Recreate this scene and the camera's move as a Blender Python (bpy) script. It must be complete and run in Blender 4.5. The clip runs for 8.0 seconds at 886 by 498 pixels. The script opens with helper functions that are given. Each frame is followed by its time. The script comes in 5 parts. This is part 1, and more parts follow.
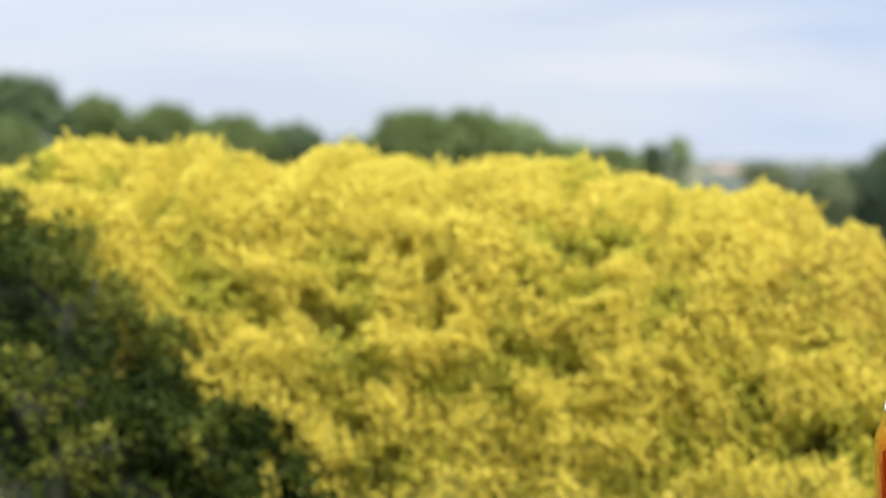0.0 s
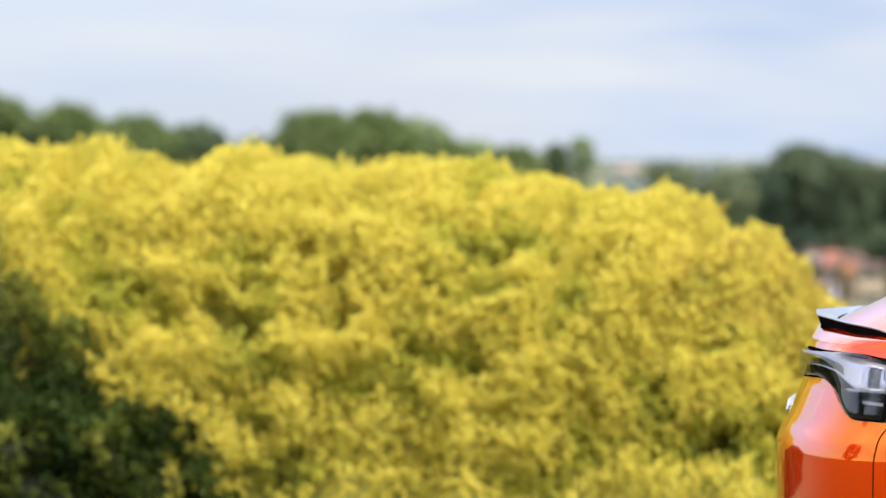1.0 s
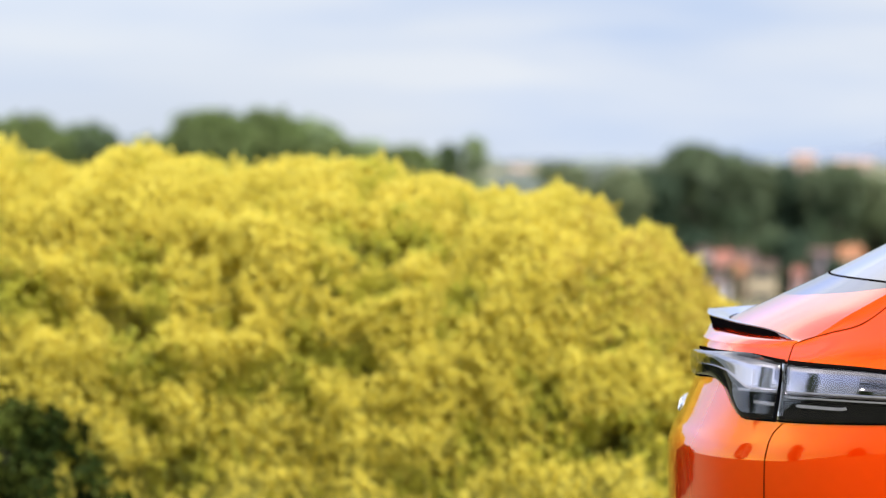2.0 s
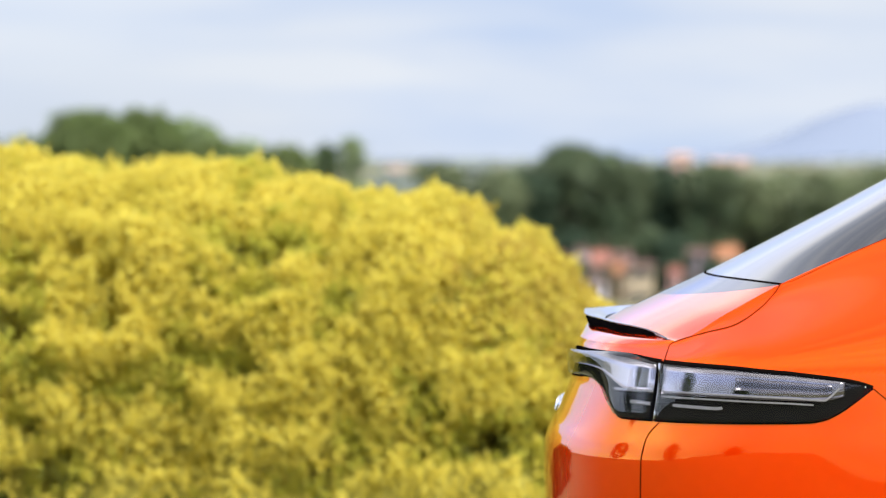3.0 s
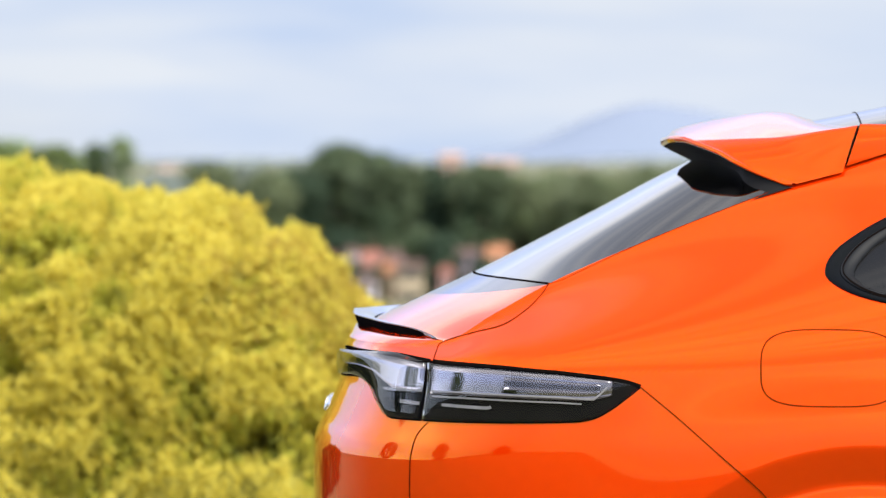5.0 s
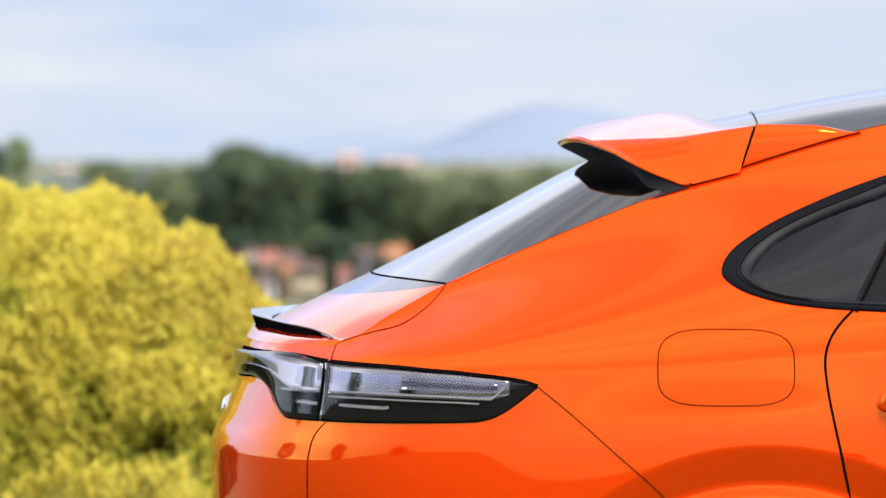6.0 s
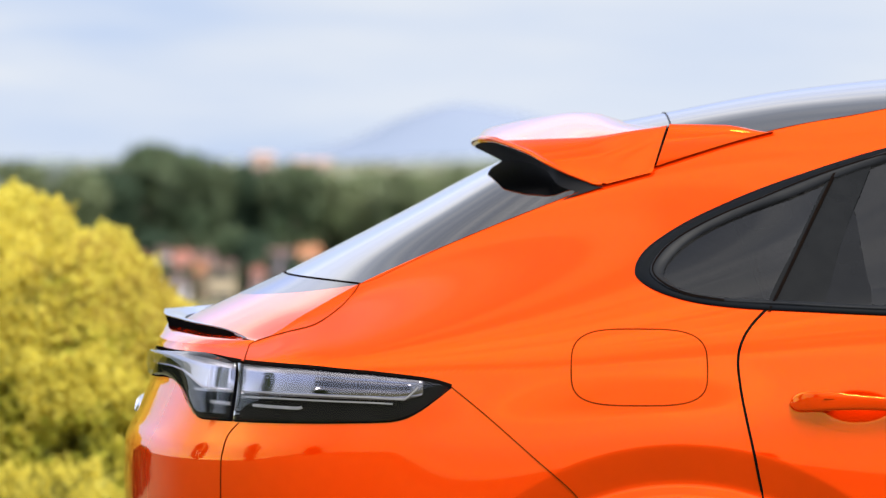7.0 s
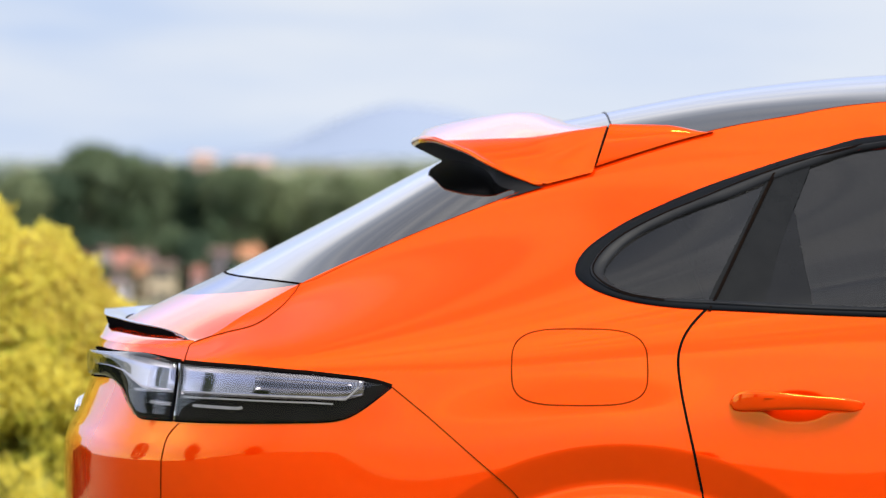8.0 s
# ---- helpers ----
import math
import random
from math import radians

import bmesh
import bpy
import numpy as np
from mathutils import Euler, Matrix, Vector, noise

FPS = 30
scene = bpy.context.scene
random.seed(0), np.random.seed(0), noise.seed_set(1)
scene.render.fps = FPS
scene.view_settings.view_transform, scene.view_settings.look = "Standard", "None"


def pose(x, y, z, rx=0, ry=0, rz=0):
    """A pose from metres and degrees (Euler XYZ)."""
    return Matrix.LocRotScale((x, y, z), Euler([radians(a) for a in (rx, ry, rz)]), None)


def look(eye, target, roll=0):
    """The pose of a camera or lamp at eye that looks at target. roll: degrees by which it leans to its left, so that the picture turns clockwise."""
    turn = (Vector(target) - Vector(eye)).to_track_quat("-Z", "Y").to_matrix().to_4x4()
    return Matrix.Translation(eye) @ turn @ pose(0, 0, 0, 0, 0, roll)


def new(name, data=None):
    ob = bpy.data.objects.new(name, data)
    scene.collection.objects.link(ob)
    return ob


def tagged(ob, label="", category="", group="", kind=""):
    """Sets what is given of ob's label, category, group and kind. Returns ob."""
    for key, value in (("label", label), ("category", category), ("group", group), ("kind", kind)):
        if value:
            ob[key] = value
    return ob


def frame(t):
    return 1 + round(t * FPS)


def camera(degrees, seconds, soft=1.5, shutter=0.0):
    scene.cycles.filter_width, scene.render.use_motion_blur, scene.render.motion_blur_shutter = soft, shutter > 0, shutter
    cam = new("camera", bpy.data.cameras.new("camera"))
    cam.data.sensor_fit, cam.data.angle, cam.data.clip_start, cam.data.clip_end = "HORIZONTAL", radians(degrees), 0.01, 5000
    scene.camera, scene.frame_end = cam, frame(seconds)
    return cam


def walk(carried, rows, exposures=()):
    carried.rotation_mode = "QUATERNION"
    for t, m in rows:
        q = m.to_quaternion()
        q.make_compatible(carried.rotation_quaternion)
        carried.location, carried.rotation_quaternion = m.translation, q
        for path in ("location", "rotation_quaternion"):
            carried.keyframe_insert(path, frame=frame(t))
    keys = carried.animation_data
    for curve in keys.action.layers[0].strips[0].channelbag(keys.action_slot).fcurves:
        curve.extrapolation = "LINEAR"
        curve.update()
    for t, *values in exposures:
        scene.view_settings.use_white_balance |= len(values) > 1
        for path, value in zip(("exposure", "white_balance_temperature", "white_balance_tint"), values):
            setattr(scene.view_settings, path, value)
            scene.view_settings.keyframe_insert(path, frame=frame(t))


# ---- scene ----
# ---- camera: a slow turn on a tripod, lens a hand's width ahead of the pivot ----
cam = camera(13.755, 8.0, soft=1.25)
EYE, PIVOT, PITCH = 1.46, 0.047, -1.331
cam.data.dof.use_dof, cam.data.dof.focus_distance, cam.data.dof.aperture_fstop = True, 7.06, 4.3
TURNS = [(0.0, 12.521), (0.5, 11.822), (1.0, 11.017), (1.2, 10.664), (2.3, 8.781), (2.5, 8.365), (3.0, 7.435), (3.5, 6.559), (4.0, 5.585),
         (4.5, 4.679), (5.8, 2.584), (6.0, 2.265), (6.5, 1.589), (7.0, 0.924), (7.5, 0.372), (8.0, 0.0)]
walk(cam, [(t, pose(0, -PIVOT, EYE, 0, 0, yaw) @ pose(0, PIVOT, 0, 90 + PITCH, 0, 0)) for t, yaw in TURNS])

# ---- daylight: bright broken cloud over a pale blue sky ----
SUN_TURN, SUN_HEIGHT = radians(132), radians(49)
world = bpy.data.worlds.new("sky")
scene.world = world
world.use_nodes = True
wn, wl = world.node_tree.nodes, world.node_tree.links
sky = wn.new("ShaderNodeTexSky")
sky.sky_type, sky.sun_disc, sky.sun_elevation, sky.sun_rotation = "NISHITA", False, SUN_HEIGHT, SUN_TURN
sky.air_density, sky.dust_density = 1.0, 1.5
where = wn.new("ShaderNodeTexCoord")


def sky_noise(stretch, scale, detail, low, high):
    mp, nz, rp = wn.new("ShaderNodeMapping"), wn.new("ShaderNodeTexNoise"), wn.new("ShaderNodeMapRange")
    mp.inputs["Scale"].default_value = stretch
    nz.inputs["Scale"].default_value, nz.inputs["Detail"].default_value = scale, detail
    rp.inputs["From Min"].default_value, rp.inputs["From Max"].default_value = low, high
    wl.new(where.outputs["Generated"], mp.inputs["Vector"])
    wl.new(mp.outputs["Vector"], nz.inputs["Vector"])
    wl.new(nz.outputs["Fac"], rp.inputs["Value"])
    return rp.outputs["Result"]


def sky_mix(fac, a, b):
    mx = wn.new("ShaderNodeMix")
    mx.data_type = "RGBA"
    wl.new(fac, mx.inputs["Factor"])
    for socket, value in ((mx.inputs[6], a), (mx.inputs[7], b)):
        if isinstance(value, tuple):
            socket.default_value = value
        else:
            wl.new(value, socket)
    return mx.outputs[2]


def sky_maths(kind, a, b):
    mt = wn.new("ShaderNodeMath")
    mt.operation = kind
    for socket, value in zip(mt.inputs, (a, b)):
        if isinstance(value, (int, float)):
            socket.default_value = value
        else:
            wl.new(value, socket)
    return mt.outputs[0]


def sky_range(axis, low, high):
    rp = wn.new("ShaderNodeMapRange")
    rp.inputs["From Min"].default_value, rp.inputs["From Max"].default_value = low, high
    wl.new(split_way.outputs[axis], rp.inputs["Value"])
    return rp.outputs["Result"]


split_way = wn.new("ShaderNodeSeparateXYZ")
wl.new(where.outputs["Generated"], split_way.inputs[0])
streaks = sky_noise((8.0, 8.0, 56), 1.0, 6, 0.34, 0.66)
banks = sky_noise((1.6, 1.6, 6.5), 1.8, 7, 0.43, 0.57)
veil = sky_mix(streaks, (4.9, 6.15, 8.55, 1), (7.5, 7.95, 8.65, 1))
heap = sky_mix(sky_maths("MULTIPLY", banks, 0.6), veil, (7.4, 8.0, 9.0, 1))
# and whitens to the east
heap = sky_mix(sky_maths("MULTIPLY", sky_range("X", -0.22, 0.12), 0.5), heap, (7.6, 8.0, 8.6, 1))
# bluer gaps open above the ground haze
heap = sky_mix(sky_maths("MULTIPLY", sky_range("Z", 0.06, 0.15), sky_maths("MULTIPLY", sky_noise((2.0, 2.0, 14.0), 2.2, 5, 0.25, 0.48), 0.95)), heap, (5.0, 6.0, 9.6, 1))
# higher up the cloud breaks into bright and blue-grey bands
lift = wn.new("ShaderNodeMapRange")
lift.inputs["From Min"].default_value, lift.inputs["From Max"].default_value = 0.16, 0.36
wl.new(split_way.outputs["Z"], lift.inputs["Value"])
bands = sky_maths("ADD", sky_maths("MULTIPLY", sky_noise((1.2, 1.2, 10.0), 1.7, 7, 0.40, 0.58), 0.65), sky_maths("MULTIPLY", sky_noise((3.0, 2.2, 9.0), 3.0, 8, 0.40, 0.60), 0.35))
heap = sky_mix(lift.outputs["Result"], heap, sky_mix(bands, (10.8, 10.7, 11.0, 1), (6.8, 7.2, 8.4, 1)))
# thin bright wisps cross it overhead
heap = sky_mix(sky_maths("MULTIPLY", sky_range("Z", 0.60, 0.78), sky_maths("MULTIPLY", sky_noise((4.0, 15.0, 4.0), 1.0, 6, 0.43, 0.60), 0.5)), heap, (15.0, 14.8, 14.8, 1))
# an unseen dark patch, added over the valley, greys the rear window's reflections
dark_patch = sky_maths("MULTIPLY", sky_maths("MULTIPLY", sky_range("Z", 0.33, 0.42), sky_range("Y", 0.42, 0.68)), sky_range("X", -0.60, -0.36))
heap = sky_mix(sky_maths("MULTIPLY", dark_patch, 0.45), heap, (2.6, 2.7, 3.3, 1))
# clouds are whiter and brighter towards the sun
towards = wn.new("ShaderNodeVectorMath")
towards.operation = "DOT_PRODUCT"
wl.new(where.outputs["Generated"], towards.inputs[0])
towards.inputs[1].default_value = (math.cos(SUN_HEIGHT) * math.sin(SUN_TURN), math.cos(SUN_HEIGHT) * math.cos(SUN_TURN), math.sin(SUN_HEIGHT))
nearness = sky_maths("POWER", sky_maths("MULTIPLY", sky_maths("ADD", towards.outputs["Value"], 1.0), 0.5), 3.0)
lit = wn.new("ShaderNodeVectorMath")
lit.operation = "SCALE"
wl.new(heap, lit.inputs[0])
# and an unseen glow, added low in the west, whitens the paint
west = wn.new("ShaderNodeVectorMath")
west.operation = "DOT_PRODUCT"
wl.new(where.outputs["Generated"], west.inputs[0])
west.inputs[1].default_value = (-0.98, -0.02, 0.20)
west_glow = sky_maths("POWER", sky_maths("MULTIPLY", sky_maths("ADD", west.outputs["Value"], 1.0), 0.5), 9.0)
# an added low ring of brighter sky whitens the tailgate's reflections too
wl.new(sky_maths("ADD", sky_maths("ADD", sky_maths("ADD", sky_maths("MULTIPLY", nearness, 0.7), sky_maths("MULTIPLY", west_glow, 3.8)), sky_maths("MULTIPLY", sky_maths("MULTIPLY", sky_range("Z", 0.08, 0.18), sky_range("Z", 0.46, 0.34)), 0.6)), 1.0), lit.inputs["Scale"])
# thick near the horizon, broken higher up
thin = wn.new("ShaderNodeMapRange")
thin.inputs["From Min"].default_value, thin.inputs["From Max"].default_value = 0.16, 0.55
thin.inputs["To Min"].default_value, thin.inputs["To Max"].default_value = 1.0, 0.88
wl.new(split_way.outputs["Z"], thin.inputs["Value"])
cover = sky_maths("MULTIPLY", sky_noise((1, 1, 3), 0.9, 3, 0.1, 0.5), thin.outputs["Result"])
glow = wn["Background"]
glow.inputs["Strength"].default_value = 0.103
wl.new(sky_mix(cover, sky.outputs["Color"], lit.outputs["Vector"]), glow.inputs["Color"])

lamp = bpy.data.lights.new("sun", "SUN")
lamp.energy, lamp.angle, lamp.color = 7.0, radians(34), (1.0, 0.945, 0.86)
sun = new("sun", lamp)
sun.matrix_world = look((0, 0, 40), (math.cos(SUN_HEIGHT) * -math.sin(SUN_TURN) * 40, -math.cos(SUN_HEIGHT) * math.cos(SUN_TURN) * 40, 40 - math.sin(SUN_HEIGHT) * 40))
scene.view_settings.exposure = 0.0


# ---- materials ----
def material(name, colour, rough=0.5, metal=0.0, vary=None, vary_scale=8.0, bump=0.0, bump_scale=60.0, island=0.0, coat=0.0, spec=0.5, coat_rough=0.03):
    """A node material: colour, a second colour in patches, relief, and a lightness that differs from piece to piece."""
    m = bpy.data.materials.new(name)
    m.use_nodes = True
    n, l = m.node_tree.nodes, m.node_tree.links
    p = n["Principled BSDF"]
    p.inputs["Base Color"].default_value = (*colour, 1)
    p.inputs["Roughness"].default_value, p.inputs["Metallic"].default_value = rough, metal
    p.inputs["Coat Weight"].default_value, p.inputs["Coat Roughness"].default_value = coat, coat_rough
    p.inputs["Specular IOR Level"].default_value = spec
    co = n.new("ShaderNodeTexCoord")
    out = None
    if vary:
        nz, rp, mx = n.new("ShaderNodeTexNoise"), n.new("ShaderNodeMapRange"), n.new("ShaderNodeMix")
        nz.inputs["Scale"].default_value, nz.inputs["Detail"].default_value = vary_scale, 6
        rp.inputs["From Min"].default_value, rp.inputs["From Max"].default_value = 0.35, 0.65
        mx.data_type = "RGBA"
        mx.inputs[6].default_value, mx.inputs[7].default_value = (*colour, 1), (*vary, 1)
        l.new(co.outputs["Object"], nz.inputs["Vector"])
        l.new(nz.outputs["Fac"], rp.inputs["Value"])
        l.new(rp.outputs["Result"], mx.inputs["Factor"])
        out = mx.outputs[2]
    if island:
        ge, hs, rp = n.new("ShaderNodeNewGeometry"), n.new("ShaderNodeHueSaturation"), n.new("ShaderNodeMapRange")
        rp.inputs["To Min"].default_value, rp.inputs["To Max"].default_value = 1 - island, 1 + island
        l.new(ge.outputs["Random Per Island"], rp.inputs["Value"])
        l.new(rp.outputs["Result"], hs.inputs["Value"])
        hs.inputs["Color"].default_value = (*colour, 1)
        if out:
            l.new(out, hs.inputs["Color"])
        out = hs.outputs["Color"]
    if out:
        l.new(out, p.inputs["Base Color"])
    if bump:
        nz, bp = n.new("ShaderNodeTexNoise"), n.new("ShaderNodeBump")
        nz.inputs["Scale"].default_value, nz.inputs["Detail"].default_value = bump_scale, 5
        bp.inputs["Strength"].default_value, bp.inputs["Distance"].default_value = bump, 0.02
        l.new(co.outputs["Object"], nz.inputs["Vector"])
        l.new(nz.outputs["Fac"], bp.inputs["Height"])
        l.new(bp.outputs["Normal"], p.inputs["Normal"])
    return m


def leafy(name, colour, vary, island=0.35, through_leaf=0.3, vary_scale=6.0):
    """Leaves: matt, with some light coming through them."""
    m = material(name, colour, 0.55, vary=vary, vary_scale=vary_scale, island=island, spec=0.1)
    n, l = m.node_tree.nodes, m.node_tree.links
    p, mix_node, tr = n["Principled BSDF"], n.new("ShaderNodeMixShader"), n.new("ShaderNodeBsdfTranslucent")
    mix_node.inputs["Fac"].default_value = through_leaf
    l.new(p.inputs["Base Color"].links[0].from_socket, tr.inputs["Color"])
    l.new(p.outputs["BSDF"], mix_node.inputs[1])
    l.new(tr.outputs["BSDF"], mix_node.inputs[2])
    l.new(mix_node.outputs["Shader"], n["Material Output"].inputs["Surface"])
    return m


def pane(name, tint, rough=0.0, index=1.42):
    m = material(name, tint, rough)
    p = m.node_tree.nodes["Principled BSDF"]
    p.inputs["Transmission Weight"].default_value, p.inputs["IOR"].default_value = 1.0, index
    return m


PAINT = material("orange_paint", (0.56, 0.0215, 0.0002), 0.05, 0.0, coat=0.8, vary=(0.54, 0.0205, 0.0002), vary_scale=40, coat_rough=0.012, spec=0.06)
paint_nodes, paint_links = PAINT.node_tree.nodes, PAINT.node_tree.links
lacquer = paint_nodes["Principled BSDF"]
lacquer.inputs["Coat IOR"].default_value = 1.75
# the lacquer shines white at a slant
slant, gloss = paint_nodes.new("ShaderNodeLayerWeight"), paint_nodes.new("ShaderNodeMapRange")
slant.inputs["Blend"].default_value = 0.5
gloss.inputs["From Min"].default_value, gloss.inputs["From Max"].default_value, gloss.inputs["To Min"].default_value = 0.47, 0.73, 0.025
paint_links.new(slant.outputs["Facing"], gloss.inputs["Value"])
paint_links.new(gloss.outputs["Result"], lacquer.inputs["Coat Weight"])
# golden pearl flakes under it mirror the sky in their own colour
flakes, pearl = paint_nodes.new("ShaderNodeBsdfGlossy"), paint_nodes.new("ShaderNodeMixShader")
flakes.inputs["Color"].default_value, flakes.inputs["Roughness"].default_value = (1.0, 0.58, 0.01, 1), 0.03
pearl.inputs["Fac"].default_value = 0.125
paint_links.new(lacquer.outputs["BSDF"], pearl.inputs[1])
paint_links.new(flakes.outputs["BSDF"], pearl.inputs[2])
paint_links.new(pearl.outputs["Shader"], paint_nodes["Material Output"].inputs["Surface"])
BLACK_GLOSS = material("black_gloss", (0.006, 0.006, 0.008), 0.06, coat=1.0, vary=(0.016, 0.016, 0.018))
BLACK_MATT = material("black_plastic", (0.003, 0.003, 0.0033), 0.6, vary=(0.005, 0.005, 0.0053), vary_scale=30, bump=0.1, bump_scale=300, spec=0.0)
UNDERSIDE = material("grained_black_plastic", (0.008, 0.008, 0.0085), 0.7, vary=(0.005, 0.005, 0.0055), vary_scale=14, bump=0.1, bump_scale=300, spec=0.1)
TRIM = material("black_trim", (0.005, 0.006, 0.008), 0.40, vary=(0.006, 0.007, 0.008), vary_scale=20, spec=0.02)
GAP = material("panel_gap", (0.004, 0.003, 0.003), 0.9, vary=(0.006, 0.004, 0.003), vary_scale=50, spec=0.0)
PILLAR_BLACK = material("pillar_black", (0.004, 0.0045, 0.005), 0.2, vary=(0.006, 0.0065, 0.007), vary_scale=20, spec=0.12)
CORNER_BLACK = material("smoked_corner", (0.0045, 0.005, 0.006), 0.15, vary=(0.006, 0.0065, 0.0075), vary_scale=20, spec=0.16)
SEAL = material("window_rubber", (0.008, 0.009, 0.011), 0.45, vary=(0.011, 0.012, 0.014), vary_scale=25, spec=0.08)
SEAM = material("painted_seam", (0.15, 0.016, 0.002), 0.8, vary=(0.09, 0.010, 0.002), vary_scale=30, spec=0.0)
GLASS = pane("tinted_glass", (0.05, 0.053, 0.066), index=1.5)
REAR_GLASS = pane("rear_window_glass", (0.05, 0.05, 0.06), index=1.5)
REAR_GLASS.node_tree.nodes["Principled BSDF"].inputs["Coat Weight"].default_value = 0.9
ROOF_GLASS = material("dark_roof_glass", (0.010, 0.011, 0.014), 0.03, coat=0.3, vary=(0.012, 0.013, 0.016), vary_scale=3, coat_rough=0.01)
LENS = material("lamp_lens", (0.9, 0.9, 0.92), 0.01)
lens_nodes, lens_links = LENS.node_tree.nodes, LENS.node_tree.links
clear, shine, lens_mix, rim, steep, gloss_of = (lens_nodes.new("ShaderNode" + kind) for kind in ("BsdfTransparent", "BsdfGlossy", "MixShader", "LayerWeight", "Math", "MapRange"))
clear.inputs["Color"].default_value, shine.inputs["Roughness"].default_value, rim.inputs["Blend"].default_value = (0.88, 0.88, 0.90, 1), 0.01, 0.5
steep.operation, steep.inputs[1].default_value, gloss_of.inputs["To Min"].default_value = "POWER", 5.0, 0.035
lens_links.new(rim.outputs["Facing"], steep.inputs[0])
lens_links.new(steep.outputs[0], gloss_of.inputs["Value"])
lens_links.new(gloss_of.outputs["Result"], lens_mix.inputs["Fac"])
lens_links.new(clear.outputs["BSDF"], lens_mix.inputs[1])
lens_links.new(shine.outputs["BSDF"], lens_mix.inputs[2])
lens_links.new(lens_mix.outputs["Shader"], lens_nodes["Material Output"].inputs["Surface"])
LAMP_BLACK = material("lamp_housing", (0.003, 0.003, 0.004), 0.5, vary=(0.005, 0.005, 0.006), vary_scale=25, spec=0.0)
LAMP_GREY = material("lamp_reflector", (0.35, 0.325, 0.325), 0.07, metal=1.0, vary=(0.25, 0.235, 0.235), vary_scale=25)
LAMP_SILVER = material("bright_reflector", (0.37, 0.345, 0.34), 0.07, metal=1.0, vary=(0.31, 0.29, 0.285), vary_scale=25)
LAMP_SMOKE = material("smoked_lamp_panel", (0.17, 0.165, 0.18), 0.22, metal=1.0, vary=(0.13, 0.125, 0.14), vary_scale=25)
LAMP_WHITE = material("lamp_light_bar", (0.22, 0.215, 0.21), 0.25, vary=(0.18, 0.178, 0.175), vary_scale=70)
CHROME = material("chrome", (0.75, 0.75, 0.77), 0.08, metal=1.0, vary=(0.7, 0.7, 0.72))
RUBBER = material("rubber", (0.018, 0.018, 0.018), 0.75, vary=(0.026, 0.026, 0.025), vary_scale=20, bump=0.3, bump_scale=200)
ALLOY = material("alloy", (0.10, 0.10, 0.11), 0.3, metal=0.9, vary=(0.08, 0.08, 0.09))
LINER = material("cabin_lining", (0.02, 0.02, 0.022), 0.85, vary=(0.03, 0.03, 0.032), vary_scale=12, bump=0.2)
LEATHER = material("seat_leather", (0.035, 0.034, 0.036), 0.55, vary=(0.05, 0.048, 0.05), vary_scale=9, bump=0.2, bump_scale=150)
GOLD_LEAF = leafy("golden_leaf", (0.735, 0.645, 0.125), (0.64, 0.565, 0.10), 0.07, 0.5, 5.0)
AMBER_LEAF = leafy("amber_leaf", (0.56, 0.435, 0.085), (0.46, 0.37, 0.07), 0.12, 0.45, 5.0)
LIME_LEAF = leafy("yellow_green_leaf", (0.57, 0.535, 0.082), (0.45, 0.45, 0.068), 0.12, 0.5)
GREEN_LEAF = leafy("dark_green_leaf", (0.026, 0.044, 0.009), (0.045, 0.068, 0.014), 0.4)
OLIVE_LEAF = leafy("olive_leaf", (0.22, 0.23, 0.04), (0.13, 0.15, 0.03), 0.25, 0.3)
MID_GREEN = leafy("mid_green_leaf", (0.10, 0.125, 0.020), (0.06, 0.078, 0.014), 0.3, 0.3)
# shrub cores: the shade between the leaves is part of these colours
LEAF_SHADE = material("shaded_leaves", (0.44, 0.385, 0.06), 0.9, vary=(0.22, 0.21, 0.035), vary_scale=6, bump=0.8, bump_scale=40)
DARK_LEAF_SHADE = material("dark_shaded_leaves", (0.022, 0.027, 0.008), 0.9, vary=(0.012, 0.016, 0.006), vary_scale=14, bump=0.5)
TREE_LEAF = leafy("tree_leaf", (0.115, 0.165, 0.055), (0.16, 0.20, 0.08), 0.3, 0.3, 0.35)
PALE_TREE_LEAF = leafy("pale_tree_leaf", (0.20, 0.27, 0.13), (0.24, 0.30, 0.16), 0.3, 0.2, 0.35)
DARK_TREE_LEAF = leafy("dark_tree_leaf", (0.075, 0.115, 0.05), (0.10, 0.14, 0.07), 0.35, 0.2, 0.3)
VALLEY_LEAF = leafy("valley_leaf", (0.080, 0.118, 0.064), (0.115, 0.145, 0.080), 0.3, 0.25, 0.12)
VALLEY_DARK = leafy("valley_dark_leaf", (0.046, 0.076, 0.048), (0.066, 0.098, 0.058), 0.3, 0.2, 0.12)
# haze over the valley is mixed into the paler leaf colours
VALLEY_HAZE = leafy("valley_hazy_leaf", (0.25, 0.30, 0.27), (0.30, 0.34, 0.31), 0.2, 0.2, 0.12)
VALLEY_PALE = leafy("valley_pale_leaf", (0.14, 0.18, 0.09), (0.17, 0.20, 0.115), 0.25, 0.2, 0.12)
BARK = material("bark", (0.07, 0.055, 0.04), 0.9, vary=(0.11, 0.09, 0.07), vary_scale=4, bump=0.6, bump_scale=12)
GRASS = material("meadow", (0.095, 0.098, 0.050), 0.95, vary=(0.135, 0.125, 0.072), vary_scale=0.08, bump=0.6, bump_scale=6, spec=0.2)
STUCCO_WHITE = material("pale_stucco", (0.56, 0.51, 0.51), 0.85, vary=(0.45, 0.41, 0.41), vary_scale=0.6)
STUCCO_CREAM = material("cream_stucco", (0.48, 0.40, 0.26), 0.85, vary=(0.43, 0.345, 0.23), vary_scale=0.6)
